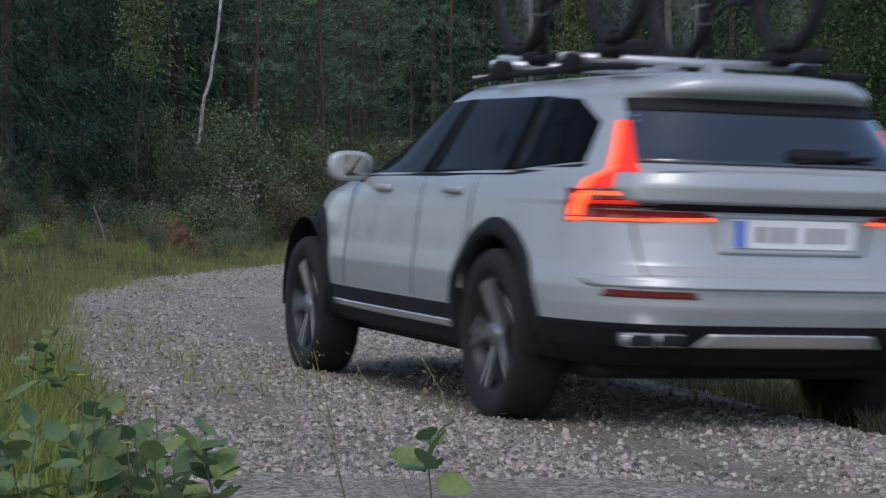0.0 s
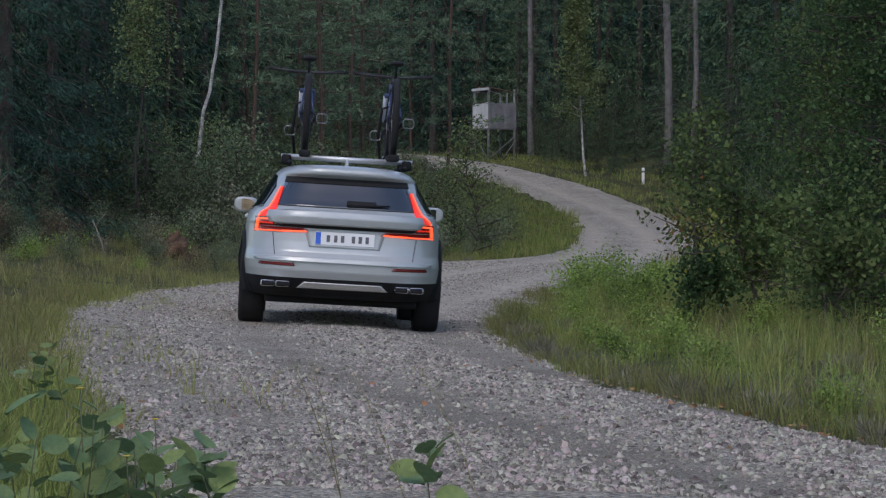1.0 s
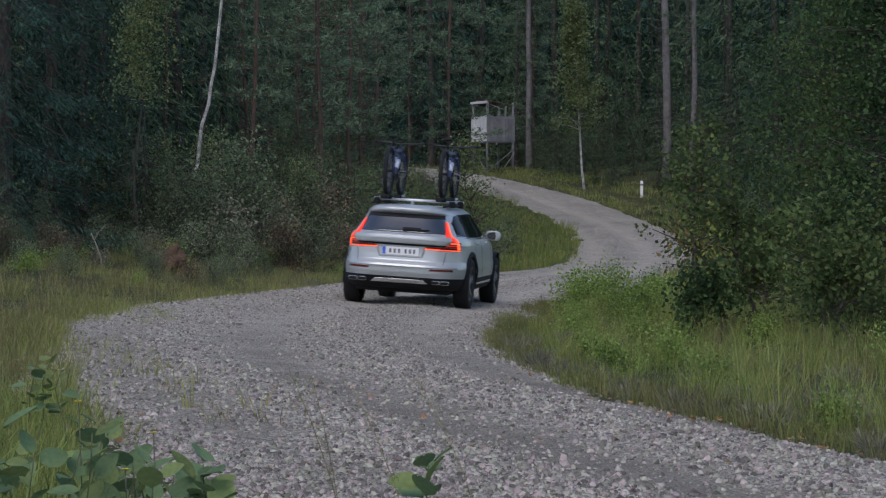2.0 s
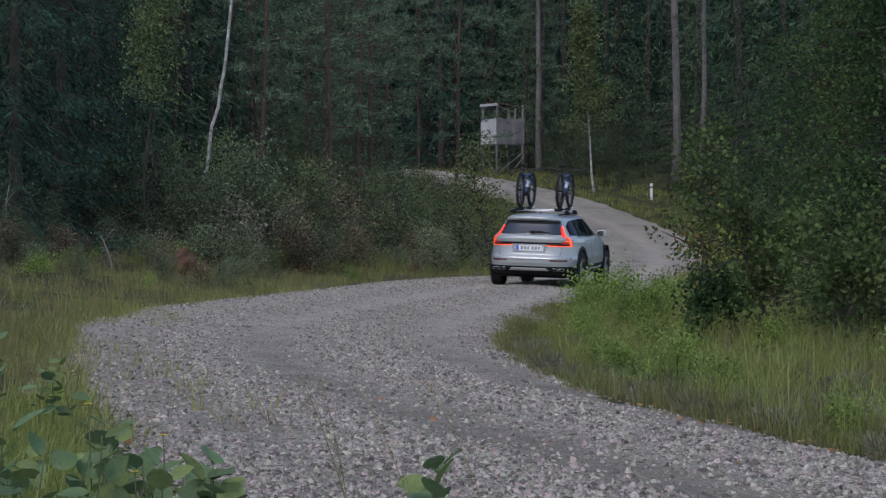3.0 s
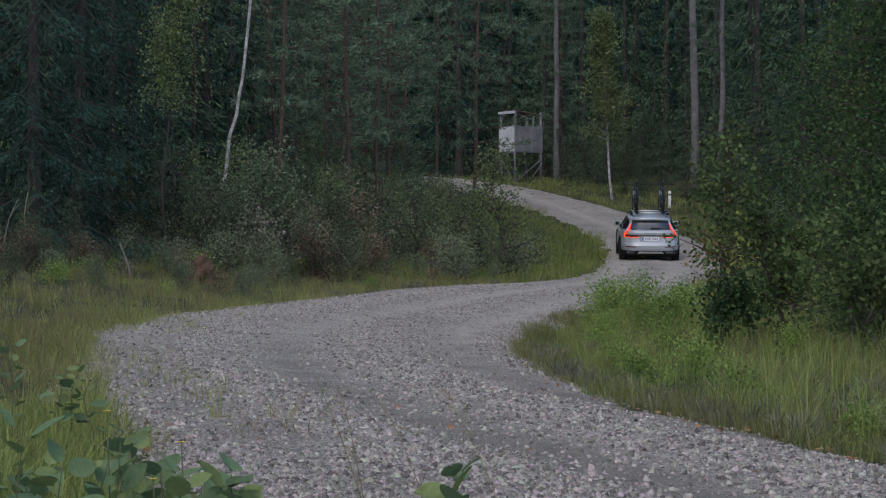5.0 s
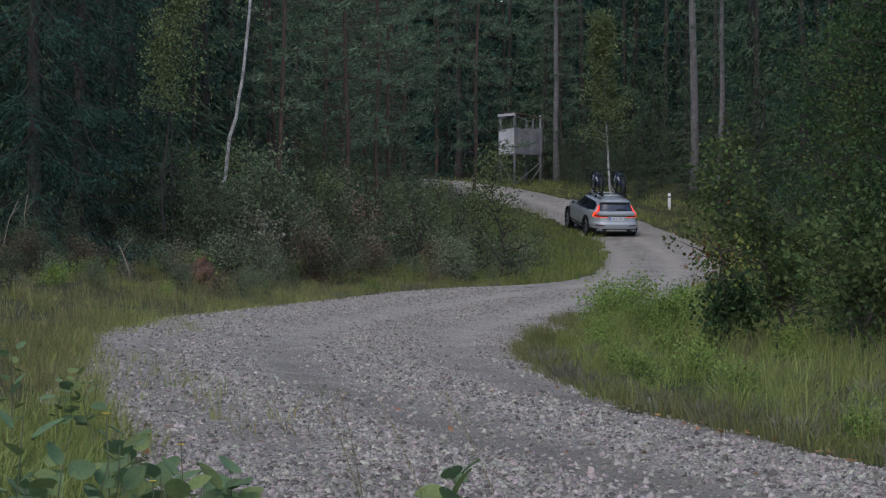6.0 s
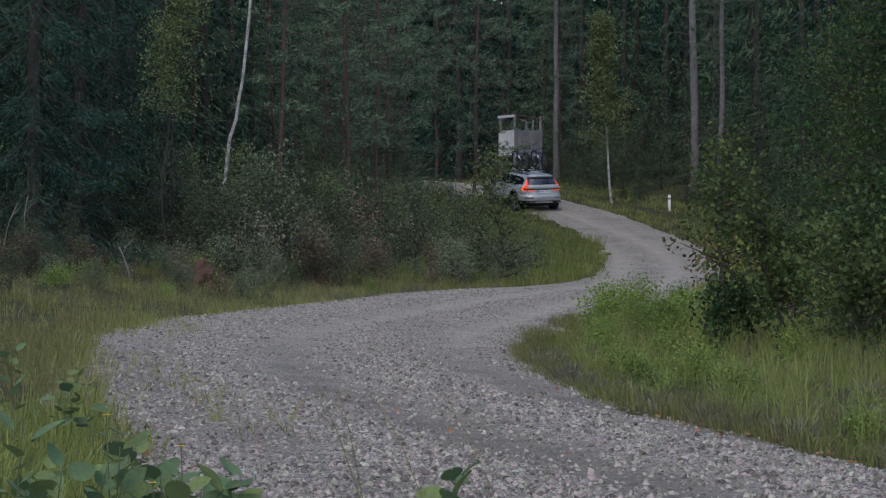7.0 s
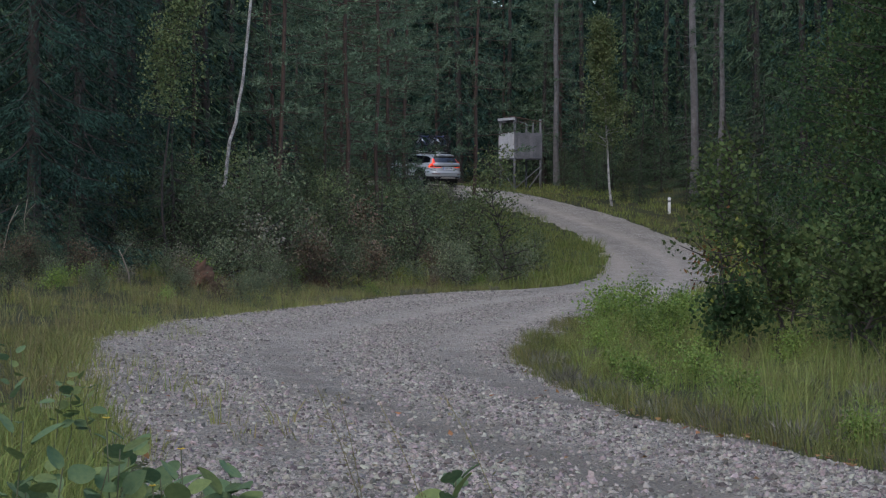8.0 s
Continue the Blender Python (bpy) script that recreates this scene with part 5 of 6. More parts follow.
for k in range(18):
    y = 12 + 24 * ((k * 0.618034) % 1.0)
    spots[5].append((float(road_right(y)) + 0.4 + 2.4 * rng.random(), y, rng.uniform(0, 360), rng.uniform(0.2, 0.36) + 0.004 * y))
spots[4] += [(-7.2, 42.5, 0, 0.6), (-7.9, 41.8, 90, 0.55), (-6.6, 43.2, 200, 0.6), (-8.6, 42.4, 40, 0.7), (-6.1, 43.8, 10, 0.5)]
spots[0] += [(-7.5, 43.0, 70, 0.5), (-8.2, 42.0, 160, 0.45), (-6.9, 42.4, 300, 0.4)]
spots[5] += [(-4.75, 47.6, 0, 0.6), (-5.3, 47.8, 90, 0.45), (-3.2, 53.2, 40, 0.5)]
for shape, row, sp in zip(bush_shapes, BUSHES, spots):
    pth, cr, lm = shape
    # low growth only where the far end of the road shows over it
    sp = [(x, y, turn, min(size, max(0.25, (1.0 + (0.0205 if x < 0 else 0.018) * y - float(ground_z(x, y))) / (row[0] * 1.12))) if 57 < y < 106 and -0.022 < x / y < 0.012 else size) for x, y, turn, size in sp]
    plant_out(make_tree("bush", row[6], "bush", pth, 0.016, 0.005, M_BARK_D, cr, row[5], lm, "roadside bushes"), sp)
for seed, x, y, leafm, lab in ((91, 3.05, 25.6, M_RUST, "small bush with rust red autumn leaves"), (92, 3.25, 24.9, M_YELLOW, "small bush with yellow green leaves")):
    pth, cr, lm = leafy(seed, 1.2, (0, 0), 0.85, 10, 13, 0.055, 0.26, rise=0.3)
    stand(make_tree("small_bush", lab, "bush", pth, 0.008, 0.003, M_BARK_D, cr, leafm, lm), x, y)


def dead_stick(x, y, points, r, label="bare dead stem standing in the grass"):
    st = new("dead_stem")
    tagged(st, label, "dead stem", "dead stems")
    st.matrix_basis = pose(x, y, float(ground_z(x, y)) - 0.05)
    pts = np.array(points, dtype=float)
    tube("stalk", pts, np.linspace(r, r * 0.4, len(pts)), M_TWIG, st, sides=6)
    tip = pts[len(pts) // 2]
    tube("twig", [tip, tip + (0.08, 0.02, 0.15), tip + (0.2, 0.03, 0.27)], [r * 0.5, r * 0.4, r * 0.2], M_TWIG, st, sides=5)
    return st


dead_stick(-5.75, 44.5, [(0, 0, 0), (-0.05, 0, 0.35), (-0.16, 0, 0.65), (-0.22, 0, 0.78)], 0.020)
dead_stick(-7.65, 44.0, [(0, 0, 0), (0.04, 0, 0.6), (0.02, 0, 1.1), (0.08, 0, 1.45)], 0.014)
dead_stick(-7.95, 43.0, [(0, 0, 0), (0.12, 0, 0.5), (0.22, 0, 0.95), (0.38, 0, 1.3)], 0.013)
dead_stick(-8.15, 42.5, [(0, 0, 0), (-0.05, 0, 0.5), (0.05, 0, 0.9)], 0.012)
dead_stick(-2.6, 55.0, [(0.5, 0, 0.3), (0.2, 0, 0.75), (-0.1, 0, 1.15), (-0.2, 0, 1.3)], 0.022, "leaning dead branch among the bushes")


def earth_mound(x, y, size, seed, label):
    r = np.random.default_rng(seed)
    bm = bmesh.new()
    bmesh.ops.create_icosphere(bm, subdivisions=4, radius=1.0)
    for v in bm.verts:
        n = noise.noise(v.co * 1.7 + Vector((seed, 0, 0)))
        v.co = Vector((v.co.x * size, v.co.y * size * 0.6, v.co.z * size * 0.85)) * (1 + 0.7 * n + 0.5 * noise.noise(v.co * 4.1) + 0.3 * noise.noise(v.co * 9.3))
    ob = part("earth_mound", bm, M_EARTH)
    ob.matrix_basis = pose(x, y, float(ground_z(x, y)) + size * 0.1, 0, 0, r.uniform(-20, 20))
    return tagged(ob, label, "earth mound")


earth_mound(-4.8, 46.4, 0.40, 3, "bare reddish brown earth under an uprooted stump")
earth_mound(-3.0, 53.4, 0.36, 8, "small patch of reddish earth under the bushes")


# ---- grass, gravel and small plants ----
def grass(name, label, tufts, per, height, mat, seed, width=0.0035, radius=0.10, lean=0.5):
    """Tufts of curved blades of three segments that spread outwards."""
    rng = np.random.default_rng(seed)
    m = len(tufts)
    n = m * per
    k = np.repeat(np.arange(m), per)
    tall = rng.uniform(0.45, 1.15, m) * (0.75 + 0.3 * np.sin(tufts[:, 0] * 2.1 + 0.8 * tufts[:, 1]))
    wind = rng.uniform(0, 2 * np.pi, m)
    h = height * tall[k] * rng.uniform(0.5, 1.15, n)
    az = rng.uniform(0, 2 * np.pi, n)
    rr = radius * np.sqrt(rng.random(n))
    out = np.stack([np.cos(az), np.sin(az), 0 * az], -1)
    foot = tufts[k] + out[:, :2] * rr[:, None]
    off = unit(out * (0.25 + rr / radius)[:, None] + 0.5 * np.stack([np.cos(wind), np.sin(wind), 0 * wind], -1)[k])
    ln = np.abs(rng.normal(lean, lean * 0.6, n)) * h
    face = rng.uniform(0, np.pi, n)
    side = np.stack([np.cos(face), np.sin(face), 0 * az], -1) * (width * rng.uniform(0.6, 1.5, n))[:, None]
    base = np.column_stack([foot, ground_z(foot[:, 0], foot[:, 1]) - 0.02])
    up = np.array([0, 0, 1.0])
    drop = np.clip(0.35 * (ln / h) ** 2, 0, 0.6)
    a = base + off * (ln * 0.14)[:, None] + up * (h * 0.45)[:, None]
    b = base + off * (ln * 0.48)[:, None] + up * (h * (0.82 - drop * 0.3))[:, None]
    tip = base + off * ln[:, None] + up * (h * (1 - drop))[:, None]
    v = np.stack([base - side, base + side, a + side * 0.9, a - side * 0.9, b + side * 0.6, b - side * 0.6, tip], 1).reshape(-1, 3)
    i = np.arange(n)[:, None] * 7
    quads = np.concatenate([i + np.array([[0, 1, 2, 3]]), i + np.array([[3, 2, 4, 5]])])
    return tagged(new(name, mesh_np(name, v, [quads, i + np.array([[5, 4, 6]])], mat)), label, "grass", kind="stuff")


def beside(rng, n, y0, y1, side, near, far, power=1.0):
    """Points beside the road, side -1 for its left edge, 1 for its right."""
    y = rng.uniform(y0, y1, n)
    d = near + (far - near) * rng.random(n) ** power
    return np.stack([np.where(side < 0, road_left(y) - d, road_right(y) + d), y], -1)


rg = np.random.default_rng(9)
grass("verge_grass", "lush green grass on the verge inside the bend", beside(rg, 900, 9.5, 44, 1, 0.36, 4.5, 1.1), 32, 0.46, M_GRASS, 101, 0.0018)
grass("verge_edge_grass", "short green tufts at the road edge", beside(rg, 1100, 8.5, 40, 1, -0.12, 0.75, 0.9), 20, 0.20, M_GRASS_BANK, 111, 0.0018, radius=0.08)
grass("verge_dry_grass", "pale dry grass among the green on the verge", beside(rg, 420, 11, 46, 1, 0.4, 5.0, 0.8), 24, 0.46, M_GRASS_DRY, 102, 0.0014)
grass("bank_grass", "mixed green grass along the outer road bank", beside(rg, 2500, 20, 64, -1, 0.05, 11.0, 0.95), 22, 0.30, M_GRASS_BANK, 103, 0.0026, 0.14)
grass("bank_dry_grass", "straw coloured grass along the outer road bank", beside(rg, 800, 22, 64, -1, 0.3, 10.0, 0.9), 20, 0.44, M_GRASS_DRY, 104, 0.002, 0.14)
grass("slope_grass", "bright grass on the slope inside the far bend", beside(rg, 1900, 58, 98, -1, 0.05, 5.0, 1.0), 13, 0.42, M_GRASS, 105, 0.007, 0.2)
grass("far_grass", "short brownish grass along the far road edge", beside(rg, 1500, 56, 112, 1, 0.05, 6.0, 1.2), 9, 0.34, M_GRASS_BANK, 106, 0.006, 0.2)
grass("far_green_grass", "short green grass along the far road edge", beside(rg, 1300, 46, 112, 1, 0.05, 4.5, 1.0), 9, 0.28, M_GRASS, 112, 0.009, 0.2)
near = np.stack([rg.uniform(-2.6, -0.72, 900), rg.uniform(5.2, 11.5, 900)], -1)
near = near[near[:, 0] < -0.140 * near[:, 1]]
grass("near_grass", "tall fresh grass close to the viewer", near, 26, 0.46, M_GRASS, 107, 0.0018, 0.08, 0.4)
mixed = np.stack([rg.uniform(-0.85, -0.42, 60), rg.uniform(4.9, 6.2, 60)], -1)
grass("sapling_grass", "thin grass growing between the saplings", mixed, 12, 0.48, M_GRASS, 115, 0.0013, 0.06, 0.5)
grass("left_grass", "green grass beside the outer road edge", beside(rg, 900, 9.5, 26, -1, -0.05, 3.5, 1.3), 22, 0.26, M_GRASS_BANK, 108, 0.0018)
grass("left_dry_grass", "dry grass beside the outer road edge", beside(rg, 260, 9.5, 26, -1, 0.1, 3.5, 1.0), 16, 0.36, M_GRASS_DRY, 113, 0.0015)


grass("standing_place_grass", "short grass on the verge round the viewer", np.concatenate([beside(rg, 260, -9, 5, -1, 0.1, 5.0), beside(rg, 160, -9, 9, 1, 0.1, 5.0)]), 14, 0.26, M_GRASS_BANK, 116, 0.003, 0.12)
grass("shoulder_grass", "thin young grass in the gravel shoulder", np.concatenate([beside(rg, 200, 10, 30, -1, -0.9, 0.2), beside(rg, 420, 14, 42, -1, -0.28, 0.25)]), 10, 0.17, M_GRASS_BANK, 114, 0.0025, 0.07)


def heather_tufts():
    """Low heather tufts on the edge of the verge, each a plant of its own."""
    r = np.random.default_rng(31)
    n = 260
    az, rr = r.uniform(0, 2 * np.pi, n), 0.10 * np.sqrt(r.random(n))
    foot = np.stack([np.cos(az) * rr, np.sin(az) * rr, r.uniform(0.0, 0.12, n)], -1)
    a = unit(np.stack([np.cos(az) * 0.5, np.sin(az) * 0.5, 0.4 + r.random(n)], -1) + r.normal(0, 0.25, (n, 3)))
    x = unit(np.cross(a, r.normal(0, 1, (n, 3))))
    crown = blades_at(foot, a, x, r.uniform(0.04, 0.11, n), r.uniform(0.003, 0.008, n))
    stem = np.array([(0, 0, -0.03), (0.01, 0, 0.05), (0.0, 0.01, 0.11)])
    tuft = make_tree("heather", "low purplish brown heather tuft at the gravel edge", "heather", stem, 0.006, 0.002, M_TWIG, crown, M_HEATHER, None, "heather tufts")
    pts = np.concatenate([beside(r, 60, 9.5, 15, 1, 0.05, 1.5), beside(r, 40, 13, 27, 1, 0.05, 0.8), beside(r, 20, 12, 30, 1, 0.7, 2.6), beside(r, 12, 40, 60, -1, 0.05, 0.3)])
    plant_out(tuft, [(x, y, r.uniform(0, 360), r.uniform(0.55, 1.2)) for x, y in pts])


heather_tufts()


def stone_meshes(mat):
    made = []
    for k in range(6):
        r = np.random.default_rng(200 + k)
        bm = bmesh.new()
        bmesh.ops.create_icosphere(bm, subdivisions=1, radius=0.5)
        for v in bm.verts:
            v.co *= r.uniform(0.65, 1.2)
        me = bpy.data.meshes.new("stone")
        bm.to_mesh(me)
        bm.free()
        me.materials.append(mat)
        made.append(me)
    return made


def scatter_stones():
    """Loose gravel: the nearest large stones singly, the rest as one sheet of pieces."""
    r = np.random.default_rng(77)
    n = 155000
    y = 7.6 + 46 * r.random(n) ** 2.2
    s = r.uniform(-0.06, 1.06, n)
    x = road_left(y) + s * (road_right(y) - road_left(y))
    ridge = tracks(x, y)
    patch = 0.5 + 0.5 * np.sin(x * 1.9 + 1.3 * np.sin(y * 0.9)) * np.sin(y * 1.1 + x)
    keep = (r.random(n) > 0.9 * ridge ** 0.7) & (r.random(n) > 0.45 * patch) & (np.abs(x) < 0.2 * y + 0.6)
    x, y = x[keep], y[keep]
    n = len(y)
    size = 0.0055 + 0.023 * r.random(n) ** 4 + 0.00016 * y
    z = road_z(x, y) + size * 0.14
    ring = np.linspace(0, 2 * np.pi, 5, endpoint=False)
    shape = np.concatenate([np.stack([np.cos(ring), np.sin(ring), 0 * ring - 0.35], -1), np.stack([0.6 * np.cos(ring + 0.5), 0.6 * np.sin(ring + 0.5), 0 * ring + 0.40], -1), [(0.1, 0, 0.66)]]) * 0.5
    k5 = np.arange(5)
    f = np.concatenate([np.stack([k5, (k5 + 1) % 5, k5 + 5], -1), np.stack([(k5 + 1) % 5, (k5 + 1) % 5 + 5, k5 + 5], -1), np.stack([k5 + 5, (k5 + 1) % 5 + 5, 0 * k5 + 10], -1)])
    jit = r.uniform(0.7, 1.3, (n, 11, 1))
    shift = r.normal(0, 0.11, (n, 11, 3))
    a = r.uniform(0, 2 * np.pi, n)
    sc = np.stack([size * r.uniform(0.95, 1.6, n), size * r.uniform(0.8, 1.15, n), size * r.uniform(0.75, 1.35, n)], -1)
    P = (shape[None] * jit + shift) * sc[:, None, :]
    P = np.stack([P[..., 0] * np.cos(a)[:, None] - P[..., 1] * np.sin(a)[:, None], P[..., 0] * np.sin(a)[:, None] + P[..., 1] * np.cos(a)[:, None], P[..., 2]], -1)
    P += np.stack([x, y, z], -1)[:, None, :]
    tris = (np.arange(n)[:, None, None] * 11 + f[None]).reshape(-1, 3)
    gravel = part("gravel", mesh_np("gravel", P.reshape(-1, 3), [tris], M_STONE), None, road, "loose grey and reddish gravel stones")
    gravel["kind"] = "stuff"
    shapes = stone_meshes(M_STONE_P)
    for k in range(290):
        yy = 8.4 + 8.0 * r.random() ** 1.3
        xx = road_left(yy) + r.uniform(0.02, 0.98) * (road_right(yy) - road_left(yy))
        d = r.uniform(0.018, 0.036)
        st = new("stone", shapes[k % 6])
        st.parent = road
        st.matrix_basis = pose(xx, yy, float(road_z(xx, yy)) + d * 0.12, r.uniform(0, 360), r.uniform(0, 30), r.uniform(0, 360)) @ Matrix.Diagonal((d * 1.3, d, d * 0.65, 1))


scatter_stones()


def fallen_leaves():
    r = np.random.default_rng(55)
    p = np.concatenate([beside(r, 60, 9.5, 13.5, 1, -0.35, 0.45), beside(r, 16, 13, 22, 1, -0.4, 0.3), np.stack([r.uniform(-2.2, 1.2, 26), r.uniform(9, 18, 26)], -1)])
    n = len(p)
    c = np.column_stack([p, road_z(p[:, 0], p[:, 1]) + 0.025])
    a = unit(np.column_stack([r.normal(0, 1, (n, 2)), r.normal(0, 0.15, n)]))
    x = unit(np.cross(a, np.array([0, 0, 1.0]) + r.normal(0, 0.25, (n, 3))))
    v, q = blades_at(c, a, x, 0.042, 0.028, 0.2)
    return tagged(new("fallen_leaves", mesh_np("fallen_leaves", v, [q], M_FALLEN)), "orange fallen leaves scattered along the gravel edge", "leaves", kind="stuff")


fallen_leaves()


def leaf_mesh(length, width, mat):
    """A rounded, slightly cupped leaf with a midrib crease."""
    t = np.linspace(0, 1, 8)
    w = width * np.sin(np.pi * t ** 0.85) ** 0.6
    w[0], w[-1] = 0.002, width * 0.12
    rows = [np.stack([t * length, sx * w, 0.16 * length * np.abs(sx) - 0.22 * length * t * t + 0.02 * length * np.sin(t * 22) * abs(sx) * 2], -1) for sx in (-0.5, -0.25, 0, 0.25, 0.5)]
    v = np.stack(rows, 1).reshape(-1, 3)
    i = np.arange(7)[:, None] * 5 + np.arange(4)[None, :]
    q = np.stack([i, i + 1, i + 6, i + 5], -1).reshape(-1, 4)
    return mesh_np("leaf", v, [q], mat, True)


LEAVES = [leaf_mesh(0.072, 0.062, M_SEEDLEAF), leaf_mesh(0.058, 0.048, M_SEEDLEAF_L), leaf_mesh(0.080, 0.066, M_SEEDLEAF), leaf_mesh(0.05, 0.04, M_SEEDLEAF), leaf_mesh(0.066, 0.055, M_SEEDLEAF_L)]


def sapling(seed, x, y, height, leaves, low, label, big=0.92, face=14):
    """A young alder: a thin stem with broad leaves on its upper part."""
    r = np.random.default_rng(seed)
    plant = new("alder_sapling")
    tagged(plant, label, "sapling", "saplings in the foreground")
    plant.matrix_basis = pose(x, y, float(ground_z(x, y)) - 0.02)
    path = wander(r, height, r.normal(0, 0.08, 2), 7, 0.010)
    tube("stem", path, np.linspace(0.003, 0.0015, 7), M_STEM, plant, sides=6)
    for k in range(leaves):
        s = (k + 0.5) / leaves
        base = along_path(path, np.array([height * (low + (1 - low) * s)]))[0]
        az = k * 137.5 + r.uniform(-25, 25)
        f = r.uniform(0.85, 1.25) * (1.0 if k < leaves - 2 else 0.85) * big
        lf = new("leaf", LEAVES[(k * 3 + seed) % 5])
        lf.parent = plant
        stalk = r.uniform(0.01, 0.035)
        lf.matrix_basis = pose(*base, 0, 0, az) @ pose(stalk * 0.8, 0, stalk * 0.5, face * math.cos(radians(az)) + r.uniform(-38, 38), -r.uniform(-15, 48) - 25 * s, 0) @ Matrix.Diagonal((f, f, f, 1))
    return plant


SAP_LABEL = "small alder sapling with broad rounded green leaves"
sapling(304, 0.06, 5.2, 0.405, 9, 0.72, SAP_LABEL, 1.05, 30)
for k, (px, top) in enumerate(((175, 745), (205, 735), (140, 775), (255, 770), (290, 790), (320, 800), (360, 795), (395, 805), (330, 830), (240, 820), (170, 815), (110, 800), (60, 810), (20, 790), (130, 650), (420, 835), (280, 840), (205, 850), (10, 700), (375, 850), (75, 640), (15, 590), (165, 665))):
    d = 4.9 + 0.7 * ((k * 0.618) % 1.0) if top > 680 else 9.0
    x = (px - 784) / 4273 * d
    h = 1.0 - (top - 407) / 4273 * d - float(ground_z(x, d)) - 0.035
    sapling(310 + k, x, d, h, 9 + k % 4, 0.5, SAP_LABEL, 0.92 if d < 8 else 0.72)


def flowers():
    r = np.random.default_rng(66)
    for k, (px, py) in enumerate(((320, 797), (270, 862), (188, 742))):
        d = 5.1
        x, z = (px - 784) / 4273 * d, 1.0 - (py - 407) / 4273 * d
        g = float(ground_z(x, d))
        fl = new("wild_flower")
        tagged(fl, "small yellow wild flower on a thin stem", "flower", "yellow flowers")
        fl.matrix_basis = pose(x, d, g)
        tube("stem", [(0, 0, 0), (0.01, 0, (z - g) * 0.5), (0, 0, z - g)], 0.0015, M_STEM, fl, sides=5)
        for j in range(5):
            v, q = blades_at(np.zeros((1, 3)), np.array([[np.cos(j * 1.256), np.sin(j * 1.256), 0.35]]), np.array([[-np.sin(j * 1.256), np.cos(j * 1.256), 0.0]]), 0.012, 0.010, 0.1)
            part("petal", mesh_np("petal", v + (0, 0, z - g), [q], M_PETAL), None, fl)


flowers()


def grass_stalk(seed, x, y, top, lean):
    """A dry seeding grass stem that arches over, with a loose head of small spikelets."""
    r = np.random.default_rng(seed)
    g = float(ground_z(x, y))
    st = new("grass_stalk")
    tagged(st, "dry straw coloured grass stalk with a loose seed head", "grass stalk", "seeding grass stalks")
    st.matrix_basis = pose(x, y, g - 0.02)
    t = np.linspace(0, 1, 9)
    path = np.stack([lean * t ** 2, 0.03 * t, (top - g) * (t - 0.06 * t ** 4)], -1)
    tube("stem", path, np.linspace(0.0013, 0.0006, 9), M_GRASS_DRY, st, sides=5)
    n = 46
    u = r.uniform(0.74, 1.0, n)
    c = np.stack([np.interp(u, t, path[:, k]) for k in range(3)], -1) + r.normal(0, 0.007, (n, 3))
    a = unit(r.normal(0, 0.5, (n, 3)) + np.array([np.sign(lean) * 0.5, 0, 0.5]))
    v, q = blades_at(c, a, unit(np.cross(a, r.normal(0, 1, (n, 3)))), r.uniform(0.006, 0.012, n), r.uniform(0.0016, 0.003, n))
    part("seed_head", mesh_np("seed_head", v, [q], M_GRASS_DRY), None, st)["kind"] = "stuff"


for k, (x, y, top, lean) in enumerate(((-0.05, 3.6, 0.83, -0.14), (-0.09, 3.9, 0.80, -0.08), (0.05, 3.7, 0.80, -0.15), (0.17, 4.0, 0.79, -0.17))):
    grass_stalk(700 + k, x, y, top, lean)


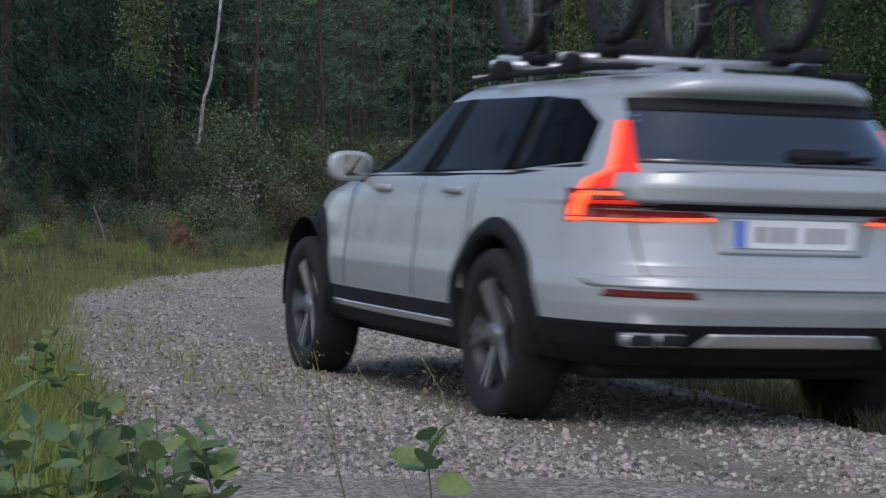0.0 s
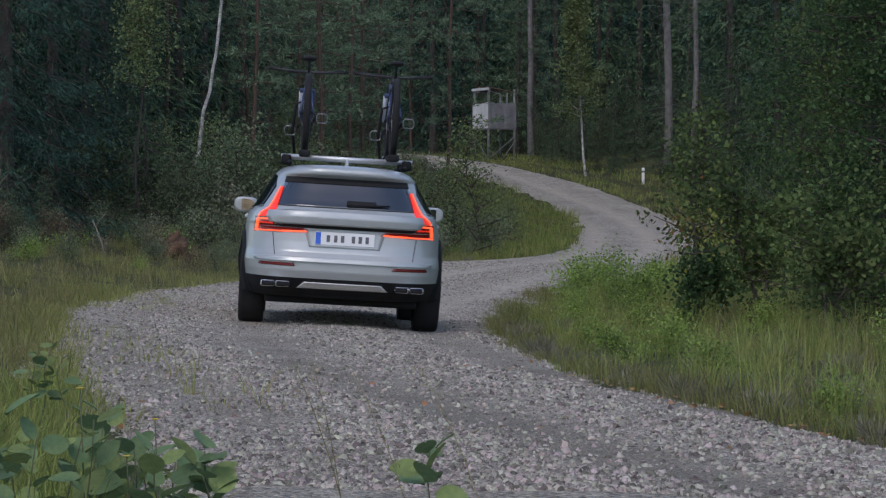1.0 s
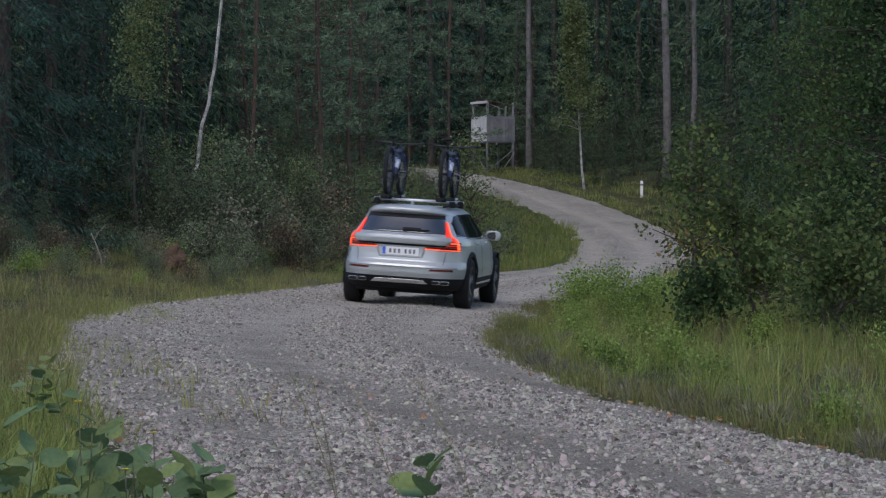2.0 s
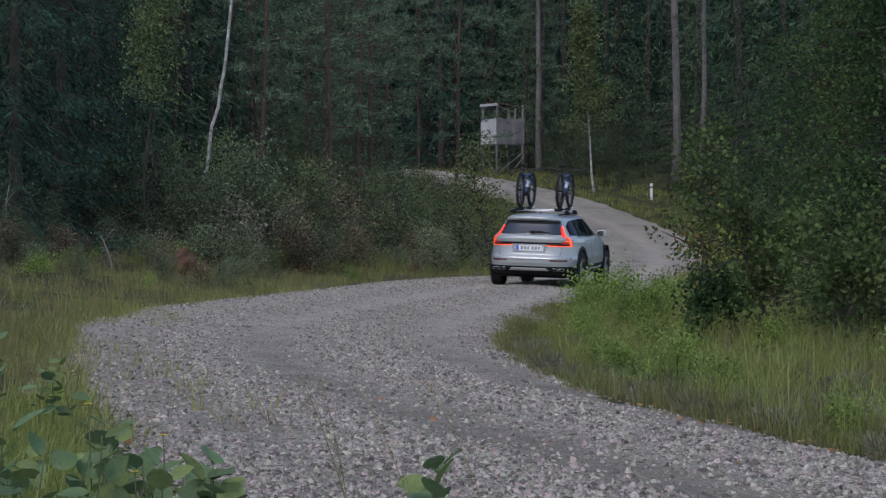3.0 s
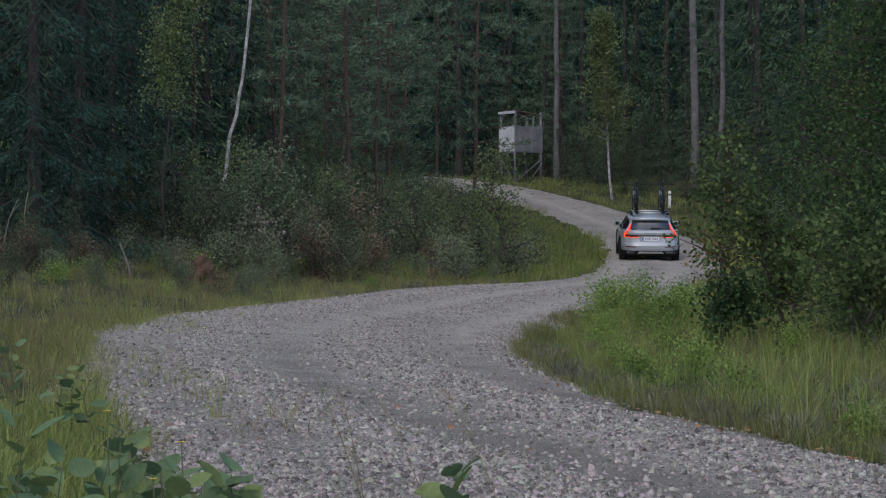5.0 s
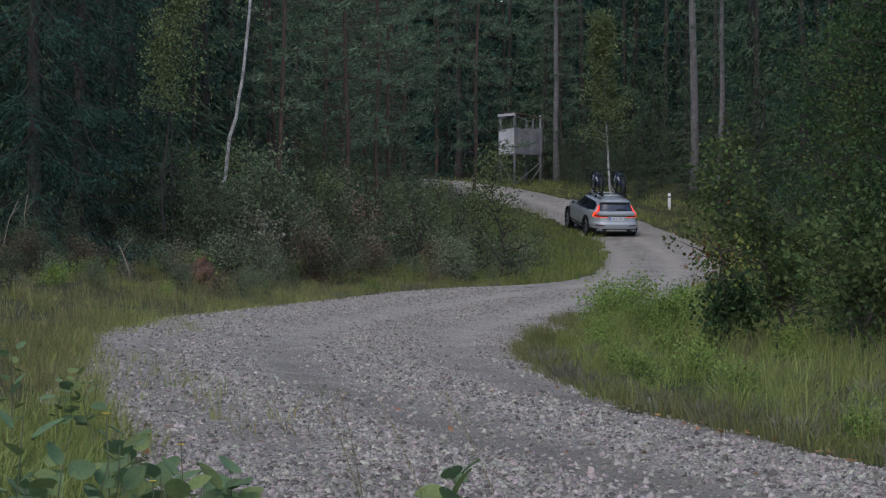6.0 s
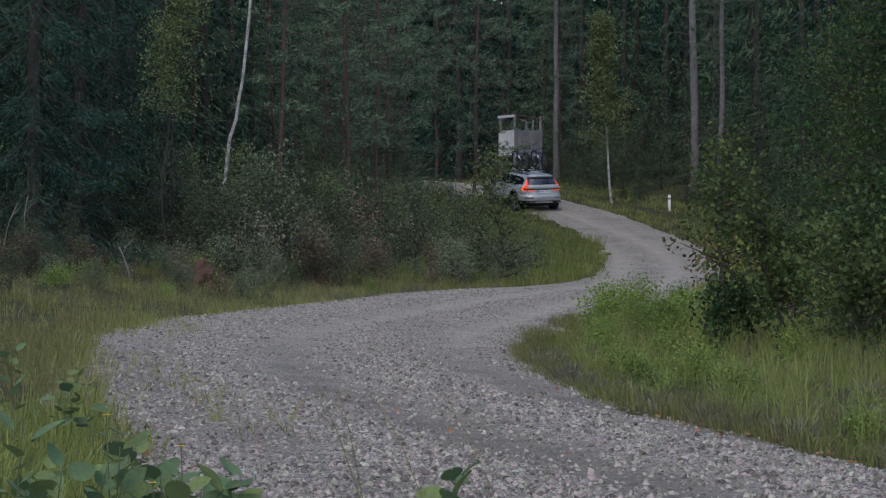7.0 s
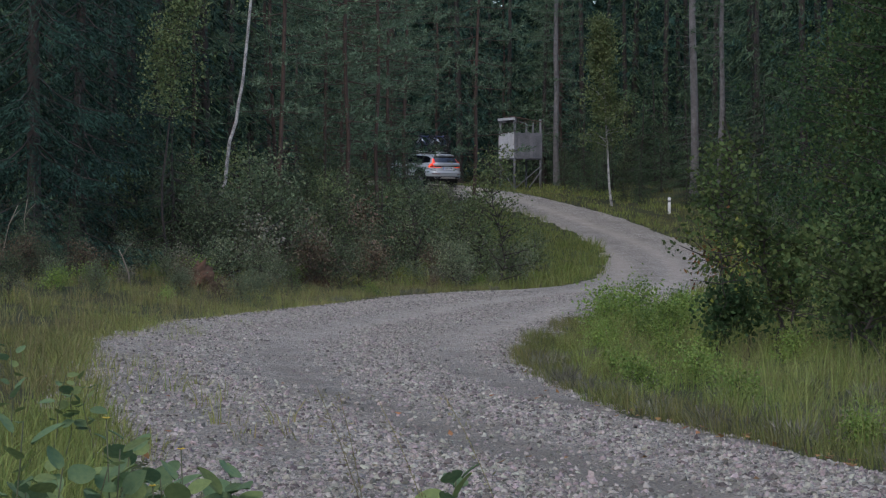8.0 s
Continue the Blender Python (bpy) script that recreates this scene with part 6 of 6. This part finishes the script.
# ---- what moves ----
CAR_ROWS = [  # seconds; place of the rear axle on the road; heading, pitch, lean
    (0.0, 1.14, 10.33, 0.03, 108.3, 0.5, 1.7), (0.4, 0.12, 14.73, -0.03, 101.5, 0.5, 2.6), (0.6, -0.27, 17.12, -0.07, 98.7, 0.6, 2.8),
    (1.0, -0.73, 22.09, -0.13, 93.1, 0.2, 3.4), (1.5, -0.75, 28.14, -0.24, 86.5, -0.4, 4.0), (2.8, 1.75, 45.91, -0.39, 76.1, 1.3, 2.2),
    (3.5, 3.59, 54.5, -0.43, 77.6, 0.3, 0.8), (4.0, 4.84, 61.14, -0.45, 80.4, 0.7, 0.5), (4.5, 5.75, 67.05, -0.38, 83.2, 2.7, 0.1),
    (5.8, 6.18, 84.08, 0.38, 97.4, 7.0, 0.7), (6.5, 4.95, 90.15, 1.13, 106.5, 7.9, -0.7), (7.0, 3.60, 94.9, 1.69, 110.3, 5.5, -2.0),
    (7.5, 1.78, 101.5, 2.40, 115.5, 4.0, -1.0), (8.0, -0.28, 108.5, 2.98, 121.0, 2.5, 0.0)]


def car_at(t):
    """The car's place and turn at t, on a smooth curve through the rows."""
    R = np.array(CAR_ROWS)
    T, V = R[:, 0], R[:, 1:]
    slope = np.gradient(V, T, axis=0)
    i = int(np.clip(np.searchsorted(T, t) - 1, 0, len(T) - 2))
    h = T[i + 1] - T[i]
    u = (t - T[i]) / h
    return ((1 + 2 * u) * (1 - u) ** 2 * V[i] + u * (1 - u) ** 2 * h * slope[i] + u * u * (3 - 2 * u) * V[i + 1] + u * u * (u - 1) * h * slope[i + 1])


def clearance(m, x, y):
    """Height of a wheel's lowest point over the road, for a car at m."""
    p = m @ Vector((x, y, 0))
    return p.z - float(road_z(p.x, p.y))


def car_pose(t):
    x, y, z, head, pitch, lean = car_at(t)
    m = pose(x, y, z, lean, -pitch, head)
    over = sum(clearance(m, wx, wy) for wx in (0.0, 2.875) for wy in (0.8, -0.8)) / 4
    return pose(0, 0, float(np.clip(over, -0.05, 0.06)) - over) @ m


def motions():
    times = [k / 10 for k in range(81)]
    walk(car, [(t, car_pose(t)) for t in times])
    for bike, at in zip(bikes, BIKE_AT):
        walk(bike, [(t, car_pose(t) @ at) for t in times])
    ticks = [k / 30 for k in range(241)]
    places = [car_at(t)[:3] for t in ticks]
    turned = [0.0]
    for a, b in zip(places, places[1:]):
        turned.append(turned[-1] + math.degrees(np.linalg.norm(b - a) / 0.36))
    for w in car_wheels:
        p = w.location.copy()
        drop = [float(np.clip(clearance(car_pose(t), p.x, p.y) + 0.008, -0.07, 0.11)) for t in ticks]
        drop = np.convolve(np.pad(drop, 2, mode="edge"), np.ones(5) / 5, mode="valid")
        walk(w, [(t, pose(p.x, p.y, p.z - d, 0, a, 0)) for t, a, d in zip(ticks, turned, drop)])


motions()
